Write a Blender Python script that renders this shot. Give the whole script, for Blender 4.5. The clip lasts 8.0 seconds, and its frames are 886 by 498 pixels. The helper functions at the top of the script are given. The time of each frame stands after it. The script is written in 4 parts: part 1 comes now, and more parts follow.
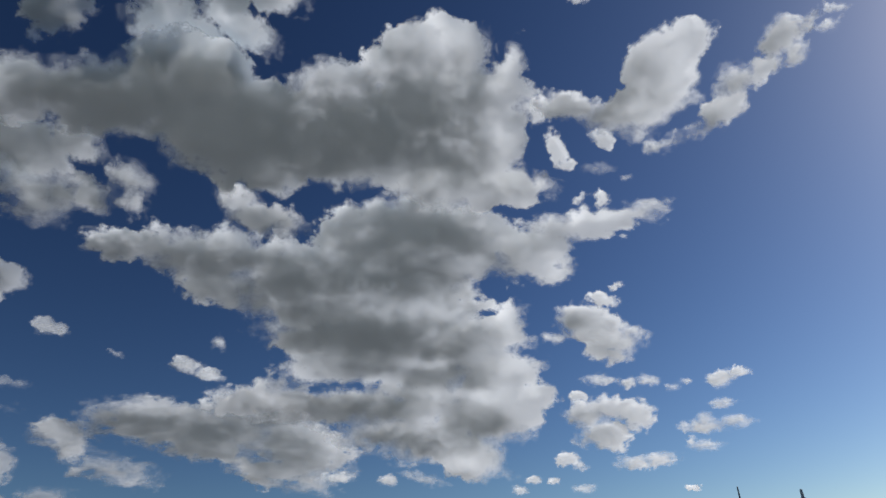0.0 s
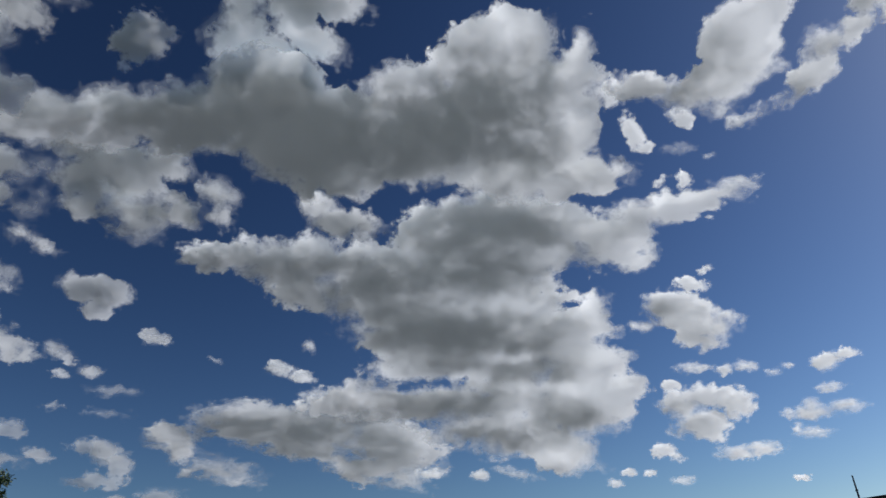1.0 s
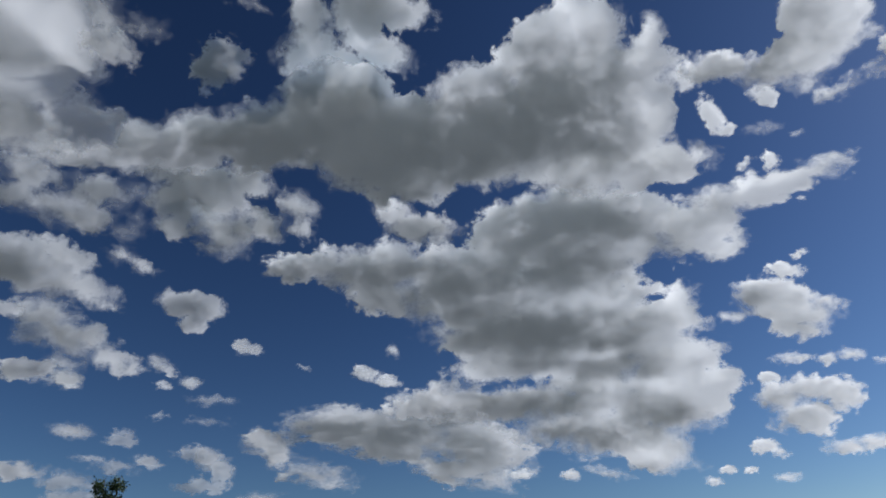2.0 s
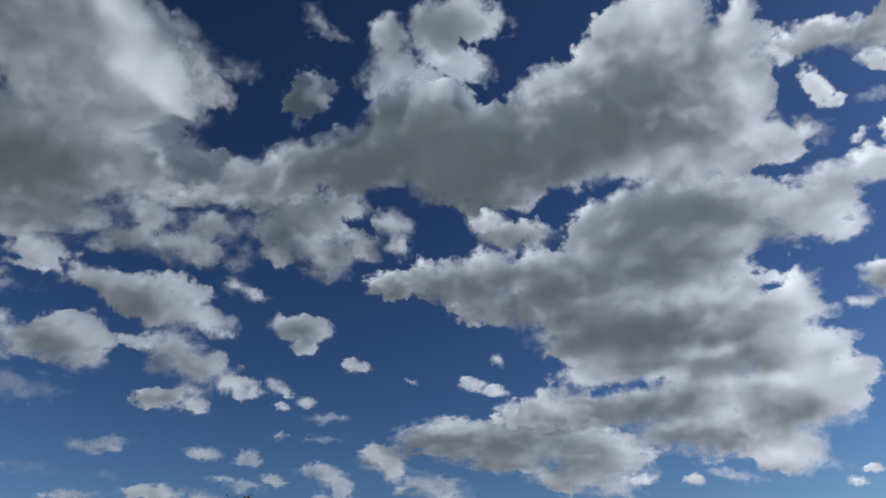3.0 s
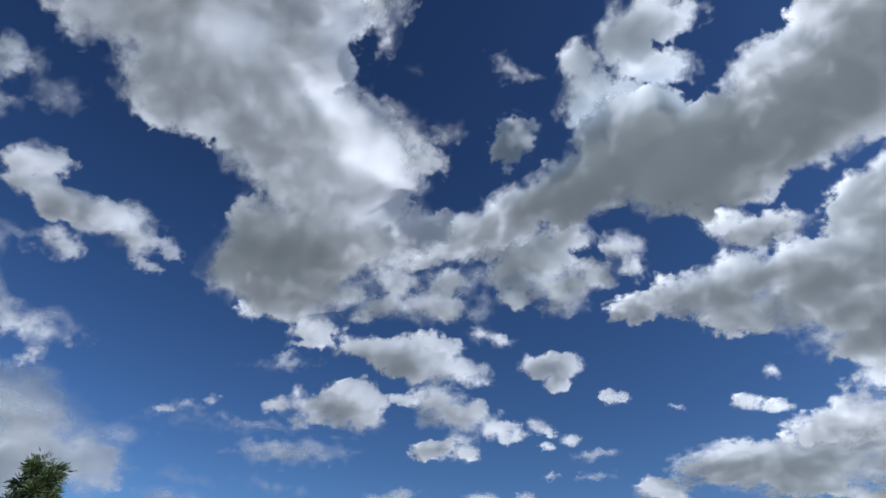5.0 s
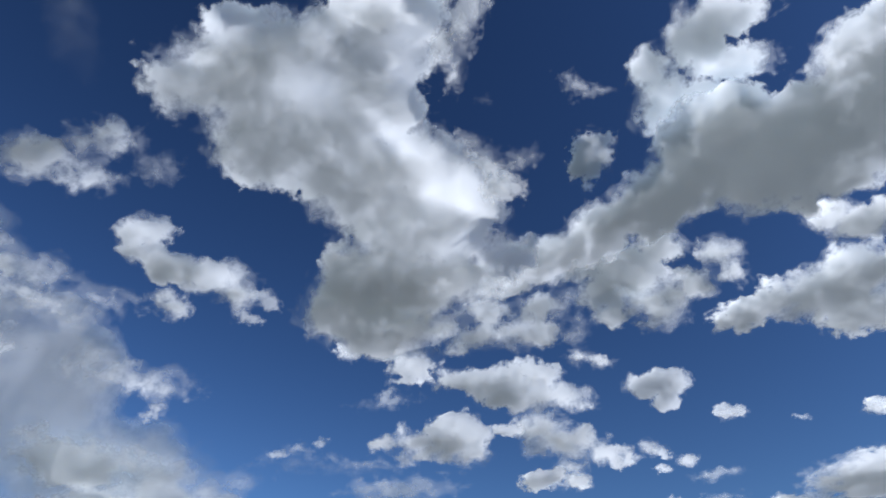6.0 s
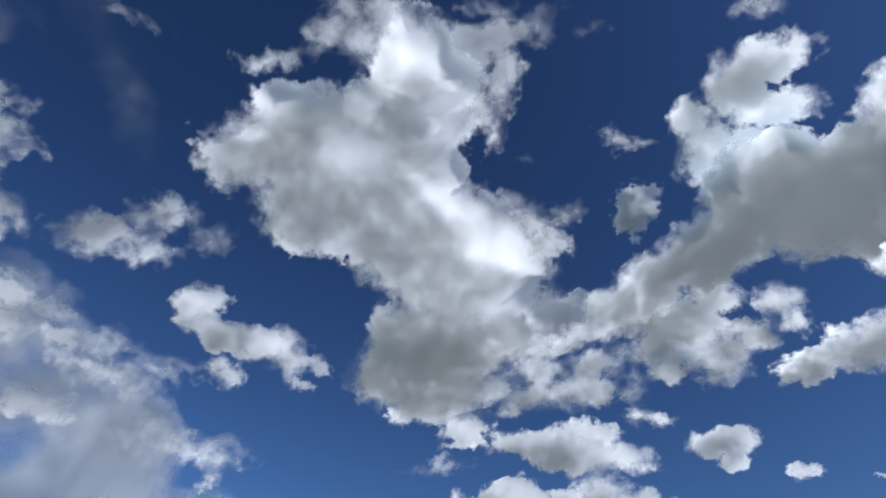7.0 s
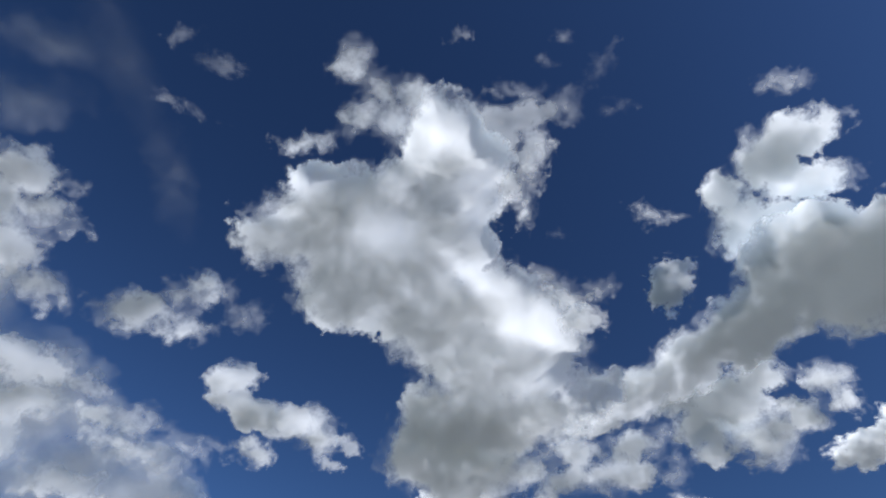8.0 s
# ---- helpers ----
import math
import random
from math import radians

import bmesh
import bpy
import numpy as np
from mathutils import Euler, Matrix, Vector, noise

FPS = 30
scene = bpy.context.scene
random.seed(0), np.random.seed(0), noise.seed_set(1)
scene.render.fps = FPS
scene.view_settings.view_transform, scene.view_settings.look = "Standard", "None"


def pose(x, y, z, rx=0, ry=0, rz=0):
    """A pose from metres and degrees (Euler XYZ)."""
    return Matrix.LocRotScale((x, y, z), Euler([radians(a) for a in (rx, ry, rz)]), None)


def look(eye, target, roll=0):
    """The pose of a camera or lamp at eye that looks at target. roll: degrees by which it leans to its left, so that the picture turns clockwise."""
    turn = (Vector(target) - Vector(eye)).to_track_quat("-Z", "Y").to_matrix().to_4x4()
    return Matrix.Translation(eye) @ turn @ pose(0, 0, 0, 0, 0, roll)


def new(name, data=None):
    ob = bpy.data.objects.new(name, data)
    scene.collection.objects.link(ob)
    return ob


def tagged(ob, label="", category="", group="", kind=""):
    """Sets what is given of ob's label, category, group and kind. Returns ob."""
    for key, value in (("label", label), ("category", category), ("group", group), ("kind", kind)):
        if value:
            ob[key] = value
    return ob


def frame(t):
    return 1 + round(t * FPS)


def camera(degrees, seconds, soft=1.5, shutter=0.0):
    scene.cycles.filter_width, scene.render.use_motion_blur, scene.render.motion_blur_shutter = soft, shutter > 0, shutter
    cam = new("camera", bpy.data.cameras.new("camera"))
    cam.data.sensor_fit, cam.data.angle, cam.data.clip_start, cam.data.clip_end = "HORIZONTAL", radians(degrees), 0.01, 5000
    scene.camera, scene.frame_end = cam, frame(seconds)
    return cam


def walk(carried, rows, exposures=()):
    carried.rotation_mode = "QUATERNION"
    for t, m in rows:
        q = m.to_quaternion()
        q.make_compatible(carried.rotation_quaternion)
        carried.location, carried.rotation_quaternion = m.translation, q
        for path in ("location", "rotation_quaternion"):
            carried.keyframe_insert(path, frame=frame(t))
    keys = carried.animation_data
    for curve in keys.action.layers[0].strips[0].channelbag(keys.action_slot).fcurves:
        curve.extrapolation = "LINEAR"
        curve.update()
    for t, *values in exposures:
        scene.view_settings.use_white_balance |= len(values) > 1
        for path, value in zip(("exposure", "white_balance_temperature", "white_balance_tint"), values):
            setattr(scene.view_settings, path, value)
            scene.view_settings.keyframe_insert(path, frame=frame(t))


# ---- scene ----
cam = camera(69.2, 8.0, soft=1.5)
PATH = [
    (0.0, pose(0, 0, 1.6, 120.00, 3.00, 0.00)),
    (0.5, pose(0, 0, 1.6, 120.25, 2.82, 3.89)),
    (1.0, pose(0, 0, 1.6, 119.99, 2.57, 7.80)),
    (1.5, pose(0, 0, 1.6, 119.80, 2.10, 11.52)),
    (1.7, pose(0, 0, 1.6, 119.99, 2.06, 12.88)),
    (2.8, pose(0, 0, 1.6, 121.26, 1.80, 23.13)),
    (3.0, pose(0, 0, 1.6, 121.52, 1.82, 25.10)),
    (3.5, pose(0, 0, 1.6, 121.98, 1.56, 30.76)),
    (4.0, pose(0, 0, 1.6, 122.89, 1.13, 36.03)),
    (4.5, pose(0, 0, 1.6, 124.15, 0.88, 42.28)),
    (4.7, pose(0, 0, 1.6, 124.51, 0.53, 44.78)),
    (5.8, pose(0, 0, 1.6, 126.91, 0.45, 56.21)),
    (6.0, pose(0, 0, 1.6, 127.68, 0.54, 57.99)),
    (6.5, pose(0, 0, 1.6, 130.82, 0.22, 61.33)),
    (7.0, pose(0, 0, 1.6, 133.03, -0.43, 62.61)),
    (7.5, pose(0, 0, 1.6, 136.11, -1.30, 63.99)),
    (8.0, pose(0, 0, 1.6, 139.74, -2.23, 64.80)),
]
walk(cam, PATH, exposures=[(0.0, -0.67, 6150, 10), (0.5, -0.71, 6100, 10), (1.0, -0.6, 6100, 10), (1.5, -0.62, 6050, 10), (3.0, -0.54, 5850, 10), (3.5, -0.44, 5850, 10),
                            (4.0, -0.42, 5850, 10), (4.5, -0.1, 5750, 10), (6.0, 0.2, 5800, 10), (6.5, 0.25, 5800, 10), (7.0, 0.27, 5850, 10), (7.5, 0.32, 5900, 10), (8.0, 0.29, 6000, 10)])

# ---- daylight ----
SUN_AZ, SUN_EL = -64.0, 35.0      # degrees, azimuth to the left of north (+y)
world = bpy.data.worlds.new("sky")
scene.world = world
world.use_nodes = True
wt = world.node_tree
wt.nodes.clear()
sky = wt.nodes.new("ShaderNodeTexSky")
sky.sky_type = "NISHITA"
sky.sun_disc = False
sky.sun_elevation = radians(SUN_EL)
sky.sun_rotation = radians(-SUN_AZ)
sky.air_density, sky.dust_density, sky.ozone_density = 1.0, 0.68, 1.0
sky.altitude = 300
bg = wt.nodes.new("ShaderNodeBackground")
bg.inputs["Strength"].default_value = 0.0248
out = wt.nodes.new("ShaderNodeOutputWorld")
deep = wt.nodes.new("ShaderNodeGamma")          # contrast curve on the sky colour: a deeper blue overhead
deep.inputs["Gamma"].default_value = 1.72
wt.links.new(sky.outputs[0], deep.inputs["Color"])
wt.links.new(deep.outputs[0], bg.inputs["Color"])
wt.links.new(bg.outputs[0], out.inputs["Surface"])

sun_data = bpy.data.lights.new("sun", "SUN")
sun_data.energy = 4.8
sun_data.angle = radians(0.53)
sun_data.color = (1.0, 0.985, 0.955)
sun_dir = Vector((-math.sin(radians(SUN_AZ)) * math.cos(radians(SUN_EL)),
                  math.cos(radians(SUN_AZ)) * math.cos(radians(SUN_EL)), math.sin(radians(SUN_EL))))
sun = new("sun", sun_data)
sun.matrix_world = look(sun_dir * 900, (0, 0, 0))


# ---- materials ----
def node_material(name):
    m = bpy.data.materials.new(name)
    m.use_nodes = True
    nt = m.node_tree
    nt.nodes.clear()
    return m, nt, nt.nodes.new("ShaderNodeOutputMaterial")


def math_node(nt, op, a, b=None, c=None, clamp=False):
    n = nt.nodes.new("ShaderNodeMath")
    n.operation, n.use_clamp = op, clamp
    for i, v in enumerate((a, b, c)):
        if v is None:
            continue
        if isinstance(v, (int, float)):
            n.inputs[i].default_value = v
        else:
            nt.links.new(v, n.inputs[i])
    return n.outputs[0]


def noise_node(nt, vector, scale, detail=6.0, rough=0.6, warp=0.0):
    n = nt.nodes.new("ShaderNodeTexNoise")
    n.inputs["Scale"].default_value = scale
    n.inputs["Detail"].default_value = detail
    n.inputs["Roughness"].default_value = rough
    n.inputs["Distortion"].default_value = warp
    if vector is not None:
        nt.links.new(vector, n.inputs["Vector"])
    return n.outputs["Fac"]


def vapour():
    """Cloud vapour: white droplets that send light back, and let it through by a thickness that also carries drawn
    light and shade; thin at its edges.
    """
    m, nt, out_node = node_material("vapour")
    uv = nt.nodes.new("ShaderNodeUVMap")
    uv.uv_map = "sky_degrees"

    def attribute(name):
        a = nt.nodes.new("ShaderNodeAttribute")
        a.attribute_name = name
        return a.outputs["Fac"]

    def span(value, low, high, to_low, to_high):
        n = nt.nodes.new("ShaderNodeMapRange")
        n.interpolation_type = "SMOOTHSTEP"
        for key, v in (("Value", value), ("From Min", low), ("From Max", high), ("To Min", to_low), ("To Max", to_high)):
            if isinstance(v, (int, float)):
                n.inputs[key].default_value = v
            else:
                nt.links.new(v, n.inputs[key])
        return n.outputs[0]

    depth, wisp, dense, shell_alpha = attribute("depth"), attribute("wisp"), attribute("dense"), attribute("shell_alpha")
    # outline: torn at a large and a fine scale, fading over the width of the wisps
    fine = noise_node(nt, uv.outputs[0], 1.2, 9.0, 0.62, 0.25)
    torn = noise_node(nt, uv.outputs[0], 0.5, 6.0, 0.6, 0.9)
    ragged = math_node(nt, "ADD", math_node(nt, "MULTIPLY", math_node(nt, "SUBTRACT", fine, 0.5), 0.9), math_node(nt, "MULTIPLY", math_node(nt, "SUBTRACT", torn, 0.5), 0.9))
    edge = math_node(nt, "MULTIPLY_ADD", math_node(nt, "MULTIPLY", ragged, math_node(nt, "MINIMUM", wisp, 1.4)), EDGE_TEAR, math_node(nt, "ADD", depth, 0.1))
    fray = span(noise_node(nt, uv.outputs[0], 0.16, 3.0, 0.5, 0.5), 0.38, 0.66, 0.55, 1.9)     # crisp here, frayed there
    cover = span(edge, 0.0, math_node(nt, "MULTIPLY", math_node(nt, "MULTIPLY", wisp, EDGE_SOFT), fray), 0.0, 1.0)
    alpha = math_node(nt, "MULTIPLY", math_node(nt, "MULTIPLY", cover, dense), shell_alpha)

    # thickness in three scales decides how much light comes through
    broad = noise_node(nt, uv.outputs[0], 0.11, 3.0, 0.5, 0.6)
    lumps = noise_node(nt, uv.outputs[0], 0.4, 6.0, 0.52, 0.25)
    puffs = noise_node(nt, uv.outputs[0], 1.0, 6.0, 0.58, 0.5)
    uneven = math_node(nt, "ADD", math_node(nt, "MULTIPLY", math_node(nt, "SUBTRACT", broad, 0.5), 2.4), math_node(nt, "MULTIPLY", math_node(nt, "SUBTRACT", lumps, 0.5), 2.4))
    uneven = math_node(nt, "MULTIPLY_ADD", math_node(nt, "SUBTRACT", puffs, 0.5), PUFFS, uneven)
    # shifted thickness: the shade on the sunless flank is drawn in here
    side_shade = math_node(nt, "MULTIPLY_ADD", ragged, 0.7, attribute("side_shade"))
    deep = math_node(nt, "SUBTRACT", 1.0, math_node(nt, "POWER", 2.718, math_node(nt, "DIVIDE", math_node(nt, "MAXIMUM", side_shade, 0.0), -DEEPEST)))
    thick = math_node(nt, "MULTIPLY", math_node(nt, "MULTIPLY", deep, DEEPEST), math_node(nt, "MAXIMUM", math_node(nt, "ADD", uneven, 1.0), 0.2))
    # bright and dark patches, drawn in by scaling the thickness
    thick = math_node(nt, "MULTIPLY", thick, math_node(nt, "MAXIMUM", math_node(nt, "SUBTRACT", 1.0, math_node(nt, "MULTIPLY", attribute("brighten"), 0.88)), 0.1))
    passed = math_node(nt, "POWER", 2.718, math_node(nt, "MULTIPLY", math_node(nt, "MAXIMUM", thick, 0.0), -1.0 / THICK))
    passed = math_node(nt, "MULTIPLY_ADD", passed, PASS_RIM - PASS_CORE, PASS_CORE)

    body = nt.nodes.new("ShaderNodeBsdfDiffuse")
    body.inputs["Color"].default_value = (0.91, 0.96, 0.99, 1)
    onward = nt.nodes.new("ShaderNodeBsdfTranslucent")
    onward.inputs["Color"].default_value = (1.0, 0.985, 0.955, 1)
    clear = nt.nodes.new("ShaderNodeBsdfTransparent")
    both, mix = nt.nodes.new("ShaderNodeMixShader"), nt.nodes.new("ShaderNodeMixShader")
    nt.links.new(passed, both.inputs[0])
    nt.links.new(body.outputs[0], both.inputs[1])
    nt.links.new(onward.outputs[0], both.inputs[2])
    nt.links.new(alpha, mix.inputs[0])
    nt.links.new(clear.outputs[0], mix.inputs[1])
    nt.links.new(both.outputs[0], mix.inputs[2])
    nt.links.new(mix.outputs[0], out_node.inputs["Surface"])
    return m


def rough_material(name, dark, light, scale, roughness=0.9, bump_m=0.0, spread=0.0):
    m, nt, out_node = node_material(name)
    bsdf = nt.nodes.new("ShaderNodeBsdfPrincipled")
    bsdf.inputs["Roughness"].default_value = roughness
    coord = nt.nodes.new("ShaderNodeTexCoord")
    n1 = noise_node(nt, coord.outputs["Object"], scale, 8.0, 0.65)
    n2 = noise_node(nt, coord.outputs["Object"], scale * 0.07, 3.0, 0.5)
    fac = math_node(nt, "ADD", math_node(nt, "MULTIPLY", n1, 0.6), math_node(nt, "MULTIPLY", n2, 0.4))
    if spread:
        info = nt.nodes.new("ShaderNodeNewGeometry")
        fac = math_node(nt, "ADD", fac, math_node(nt, "MULTIPLY", math_node(nt, "SUBTRACT", info.outputs["Random Per Island"], 0.5), spread))
    ramp = nt.nodes.new("ShaderNodeValToRGB")
    ramp.color_ramp.elements[0].position, ramp.color_ramp.elements[1].position = 0.3, 0.7
    ramp.color_ramp.elements[0].color = (*dark, 1)
    ramp.color_ramp.elements[1].color = (*light, 1)
    nt.links.new(fac, ramp.inputs[0])
    nt.links.new(ramp.outputs[0], bsdf.inputs["Base Color"])
    if bump_m:
        b = nt.nodes.new("ShaderNodeBump")
        b.inputs["Distance"].default_value = bump_m
        nt.links.new(n1, b.inputs["Height"])
        nt.links.new(b.outputs[0], bsdf.inputs["Normal"])
    nt.links.new(bsdf.outputs[0], out_node.inputs["Surface"])
    return m


EDGE_TEAR, EDGE_SOFT = 1.3, 0.88      # how far an outline is torn and over what width it fades
THICK, PASS_RIM, PASS_CORE = 1.15, 0.85, 0.10    # degrees of depth that dim the light to a third; share passed at rim and core
PUFFS = 0.8              # how far small heaps vary the thickness
DEEPEST = 2.3            # thickness levels off here
VAPOUR = vapour()
GROUND = rough_material("dry_grass_ground", (0.028, 0.036, 0.034), (0.065, 0.078, 0.074), 0.6, 0.95, 0.05)
BARK = rough_material("bark", (0.06, 0.045, 0.03), (0.16, 0.13, 0.1), 12.0, 0.9, 0.01)
LEAF = rough_material("leaf", (0.03, 0.05, 0.015), (0.08, 0.12, 0.035), 3.0, 0.55, 0.0, 0.7)
FROND = rough_material("frond", (0.035, 0.055, 0.015), (0.09, 0.115, 0.035), 3.0, 0.5, 0.0, 0.7)
PALE_METAL = rough_material("pale_metal", (0.38, 0.39, 0.4), (0.55, 0.56, 0.58), 9.0, 0.5, 0.002)
METAL = rough_material("weathered_metal", (0.09, 0.09, 0.1), (0.2, 0.2, 0.21), 9.0, 0.5, 0.002)
ROOF = rough_material("dark_roof", (0.03, 0.03, 0.035), (0.08, 0.075, 0.07), 5.0, 0.85, 0.01)
WALL = rough_material("plaster_wall", (0.5, 0.45, 0.38), (0.68, 0.63, 0.55), 3.0, 0.9, 0.006)


def mesh_object(name, bm, material, parent=None, smooth=False):
    me = bpy.data.meshes.new(name)
    bm.to_mesh(me)
    bm.free()
    me.materials.append(material)
    if smooth:
        me.polygons.foreach_set("use_smooth", [True] * len(me.polygons))
    ob = new(name, me)
    ob.parent = parent
    return ob


# ---- ground: one sheet to the horizon ----
bm = bmesh.new()
rings, spokes = [0.0, 6, 20, 60, 160, 400, 1000, 2400, 4800], 64
prev = None
for i, r in enumerate(rings):
    if r == 0:
        ring = [bm.verts.new((0, 0, 0))]
    else:
        rise = 0.0 if r < 60 else 0.004 * r
        ring = [bm.verts.new((r * math.cos(a), r * math.sin(a), rise * noise.noise((math.cos(a) * r / 300, math.sin(a) * r / 300, 2.0)) - (0.0 if r < 60 else 0.5)))
                for a in (2 * math.pi * k / spokes for k in range(spokes))]
        for k in range(spokes):
            a, b = ring[k], ring[(k + 1) % spokes]
            if len(prev) == 1:
                bm.faces.new((prev[0], a, b))
            else:
                bm.faces.new((prev[k], a, b, prev[(k + 1) % spokes]))
    prev = ring
tagged(mesh_object("ground", bm, GROUND, smooth=True), "dry grassy open ground reaching to the horizon", "ground", kind="structure")


# ---- clouds ----
EYE = np.array((0.0, 0.0, 1.6))
BASE = 620.0            # height of the cloud base overhead, metres
SHADE_SHIFT = 2.1              # degrees by which thickness is shifted, to shade the flank away from the sun
FAR_SIDE = 0.28         # opacity of the far shell, kept low so sunlight reaches the near one
REACH = 2500.0          # the base sinks towards the horizon at this distance


def lattice(ix, iy, seed):
    h = (ix.astype(np.int64) * 374761393 + iy.astype(np.int64) * 668265263 + seed * 974634777) & 0x7FFFFFFF
    h = ((h ^ (h >> 13)) * 1274126177) & 0x7FFFFFFF
    return (h ^ (h >> 16)) & 0xFFFF


def ripple(x, y, seed):
    """Gradient noise on a plane, about -1 to 1."""
    x0, y0 = np.floor(x), np.floor(y)
    fx, fy = x - x0, y - y0
    sx, sy = fx * fx * fx * (fx * (fx * 6 - 15) + 10), fy * fy * fy * (fy * (fy * 6 - 15) + 10)

    def corner(dx, dy):
        a = lattice(x0 + dx, y0 + dy, seed) * (2 * math.pi / 65536)
        return np.cos(a) * (fx - dx) + np.sin(a) * (fy - dy)

    top = corner(0, 0) * (1 - sx) + corner(1, 0) * sx
    low = corner(0, 1) * (1 - sx) + corner(1, 1) * sx
    return (top * (1 - sy) + low * sy) * 1.5


def fractal(x, y, wave, octaves, seed, gain=0.55):
    total, amp = 0.0, 1.0
    for k in range(octaves):
        total = total + amp * ripple(x / wave + 5.7 * k, y / wave + 1.9 * k, seed + k)
        amp, wave = amp * gain, wave * 0.5
    return total


def smooth(field, sigma):
    """The field, blurred by so many cells."""
    reach = max(1, int(2.5 * sigma))
    w = np.exp(-0.5 * (np.arange(-reach, reach + 1) / max(sigma, 0.3)) ** 2)
    w /= w.sum()
    for axis in (0, 1):
        wide = np.pad(field, [(reach, reach) if k == axis else (0, 0) for k in (0, 1)], mode="edge")
        n = field.shape[axis]
        field = sum(w[k] * (wide[k:k + n] if axis == 0 else wide[:, k:k + n]) for k in range(2 * reach + 1))
    return field


cloud_count = 0


def cloud(label, az, el, lobes, holes=(), thin=(), thick=(), far=1.0, wisp=1.0, dense=1.0, relief=1.0, grain=1.0, layer=1.0, dimming=0.0):
    """One cloud: a puffed body of vapour round the heaps in lobes. Each heap: degrees right and up of the cloud's
    middle at azimuth az and height el, its half length and half width in degrees, and its turn. holes: where the sky
    shows through;
    thin: patches drawn bright, thick: patches drawn dark, as light and shade put into the thickness; the last option
    dims the whole cloud."""
    global cloud_count
    cloud_count += 1
    seed = 100 * cloud_count
    a, e = radians(az), radians(el)
    mid = np.array((-math.sin(a) * math.cos(e), math.cos(a) * math.cos(e), math.sin(e)))
    right = np.array((math.cos(a), math.sin(a), 0.0))
    up = np.cross(right, mid)
    L = np.array(lobes, float)
    size = np.sqrt(L[:, 2] * L[:, 3]).max()
    step = 0.13 if size > 2.0 else 0.09 if size > 0.9 else 0.05
    pad = 1.7 if size > 0.9 else 1.0
    big = np.maximum(L[:, 2], L[:, 3])
    u0, u1 = (L[:, 0] - big).min() - pad, (L[:, 0] + big).max() + pad
    v0, v1 = (L[:, 1] - big).min() - pad, (L[:, 1] + big).max() + pad
    nu, nv = int((u1 - u0) / step) + 2, int((v1 - v0) / step) + 2
    U, V = np.meshgrid(u0 + step * np.arange(nu), v0 + step * np.arange(nv))
    # heaps keep one scale of lumps whatever the cloud; flatter towards the horizon
    flat = layer * (1.0 + 0.9 * max(0.0, (24.0 - el) / 24.0))
    X, Y = U + 53.7 * cloud_count, V * flat + 31.3 * cloud_count
    lump = min(1.0, 0.14 + size / 3.5)
    fine = max(2, int(math.log2(1.3 * lump * grain / (2.0 * step))) + 1)     # no lumps smaller than the mesh can hold
    wander = 0.55 + 0.15 * (1 - lump)
    WX = U + lump * wander * fractal(X, Y, 2.6 * lump, min(4, fine + 1), seed + 31)
    WY = V + lump * wander / flat * fractal(X, Y, 2.6 * lump, min(4, fine + 1), seed + 47)

    def blob(rows, x, y):
        field = np.full(U.shape, -9.0)
        for cu, cv, ru, rv, turn in rows:
            c, s = math.cos(radians(turn)), math.sin(radians(turn))
            p, q = (x - cu) * c + (y - cv) * s, -(x - cu) * s + (y - cv) * c
            d = (1.0 - np.sqrt((p / ru) ** 2 + (q / rv) ** 2)) * min(ru, rv) * 1.15
            k = 0.45 * lump
            h = np.clip(0.5 + 0.5 * (d - field) / k, 0, 1)
            field = field * (1 - h) + d * h + k * h * (1 - h)
        return field

    depth = blob(lobes, WX, WY)
    if len(holes):
        depth = np.minimum(depth, -blob(holes, WX, WY))
    depth = depth + 0.1 * lump + 0.06 * (1 - lump) + lump * 0.25 * min(wisp, 1.7) * fractal(X, Y, 1.3 * lump * grain, fine, seed + 61, 0.52 if grain < 1.2 else 0.42)
    light = np.full(U.shape, 0.36 * min(1.0, max(0.0, 1.6 - size)))      # small clouds let more light through
    # thin rows brighten, thick rows darken: light and shade drawn as thickness
    for cu, cv, ru, rv, turn in thin:
        c, s = math.cos(radians(turn)), math.sin(radians(turn))
        p, q = (WX - cu) * c + (WY - cv) * s, -(WX - cu) * s + (WY - cv) * c
        light = np.maximum(light, np.exp(-0.8 * ((p / ru) ** 2 + (q / rv) ** 2)))
    light = light - dimming
    for cu, cv, ru, rv, turn in thick:
        c, s = math.cos(radians(turn)), math.sin(radians(turn))
        p, q = (WX - cu) * c + (WY - cv) * s, -(WX - cu) * s + (WY - cv) * c
        light = light - 1.1 * np.exp(-0.7 * ((p / ru) ** 2 + (q / rv) ** 2))
    keep = depth > -0.5 * wisp * min(1.0, 0.22 + size / 2.4)
    inner = np.clip(depth, 0.0, None)
    # shade put into the thickness: darkens the left and lower flank, away from the sun
    side_shade = np.zeros(U.shape)
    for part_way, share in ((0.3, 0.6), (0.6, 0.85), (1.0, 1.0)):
        lean, sink = int(part_way * SHADE_SHIFT * lump / step), int(part_way * 0.35 * SHADE_SHIFT * lump / step)
        side_shade = np.maximum(side_shade, share * np.pad(inner, ((0, sink), (0, lean)))[sink:, lean:])
    # body: round at the rim, swells with depth, heaped in broad soft lumps
    full = max(0.9, 0.75 * size)
    round_in = smooth(inner, 0.55 * lump / step)
    swell = full * np.sqrt(1 - np.exp(-round_in / (0.6 * full)) + 1e-4)
    heaps = fractal(X, Y, 5.5 * lump, 2, seed + 5, 0.35)
    rise = 1 - np.exp(-round_in / 0.9)
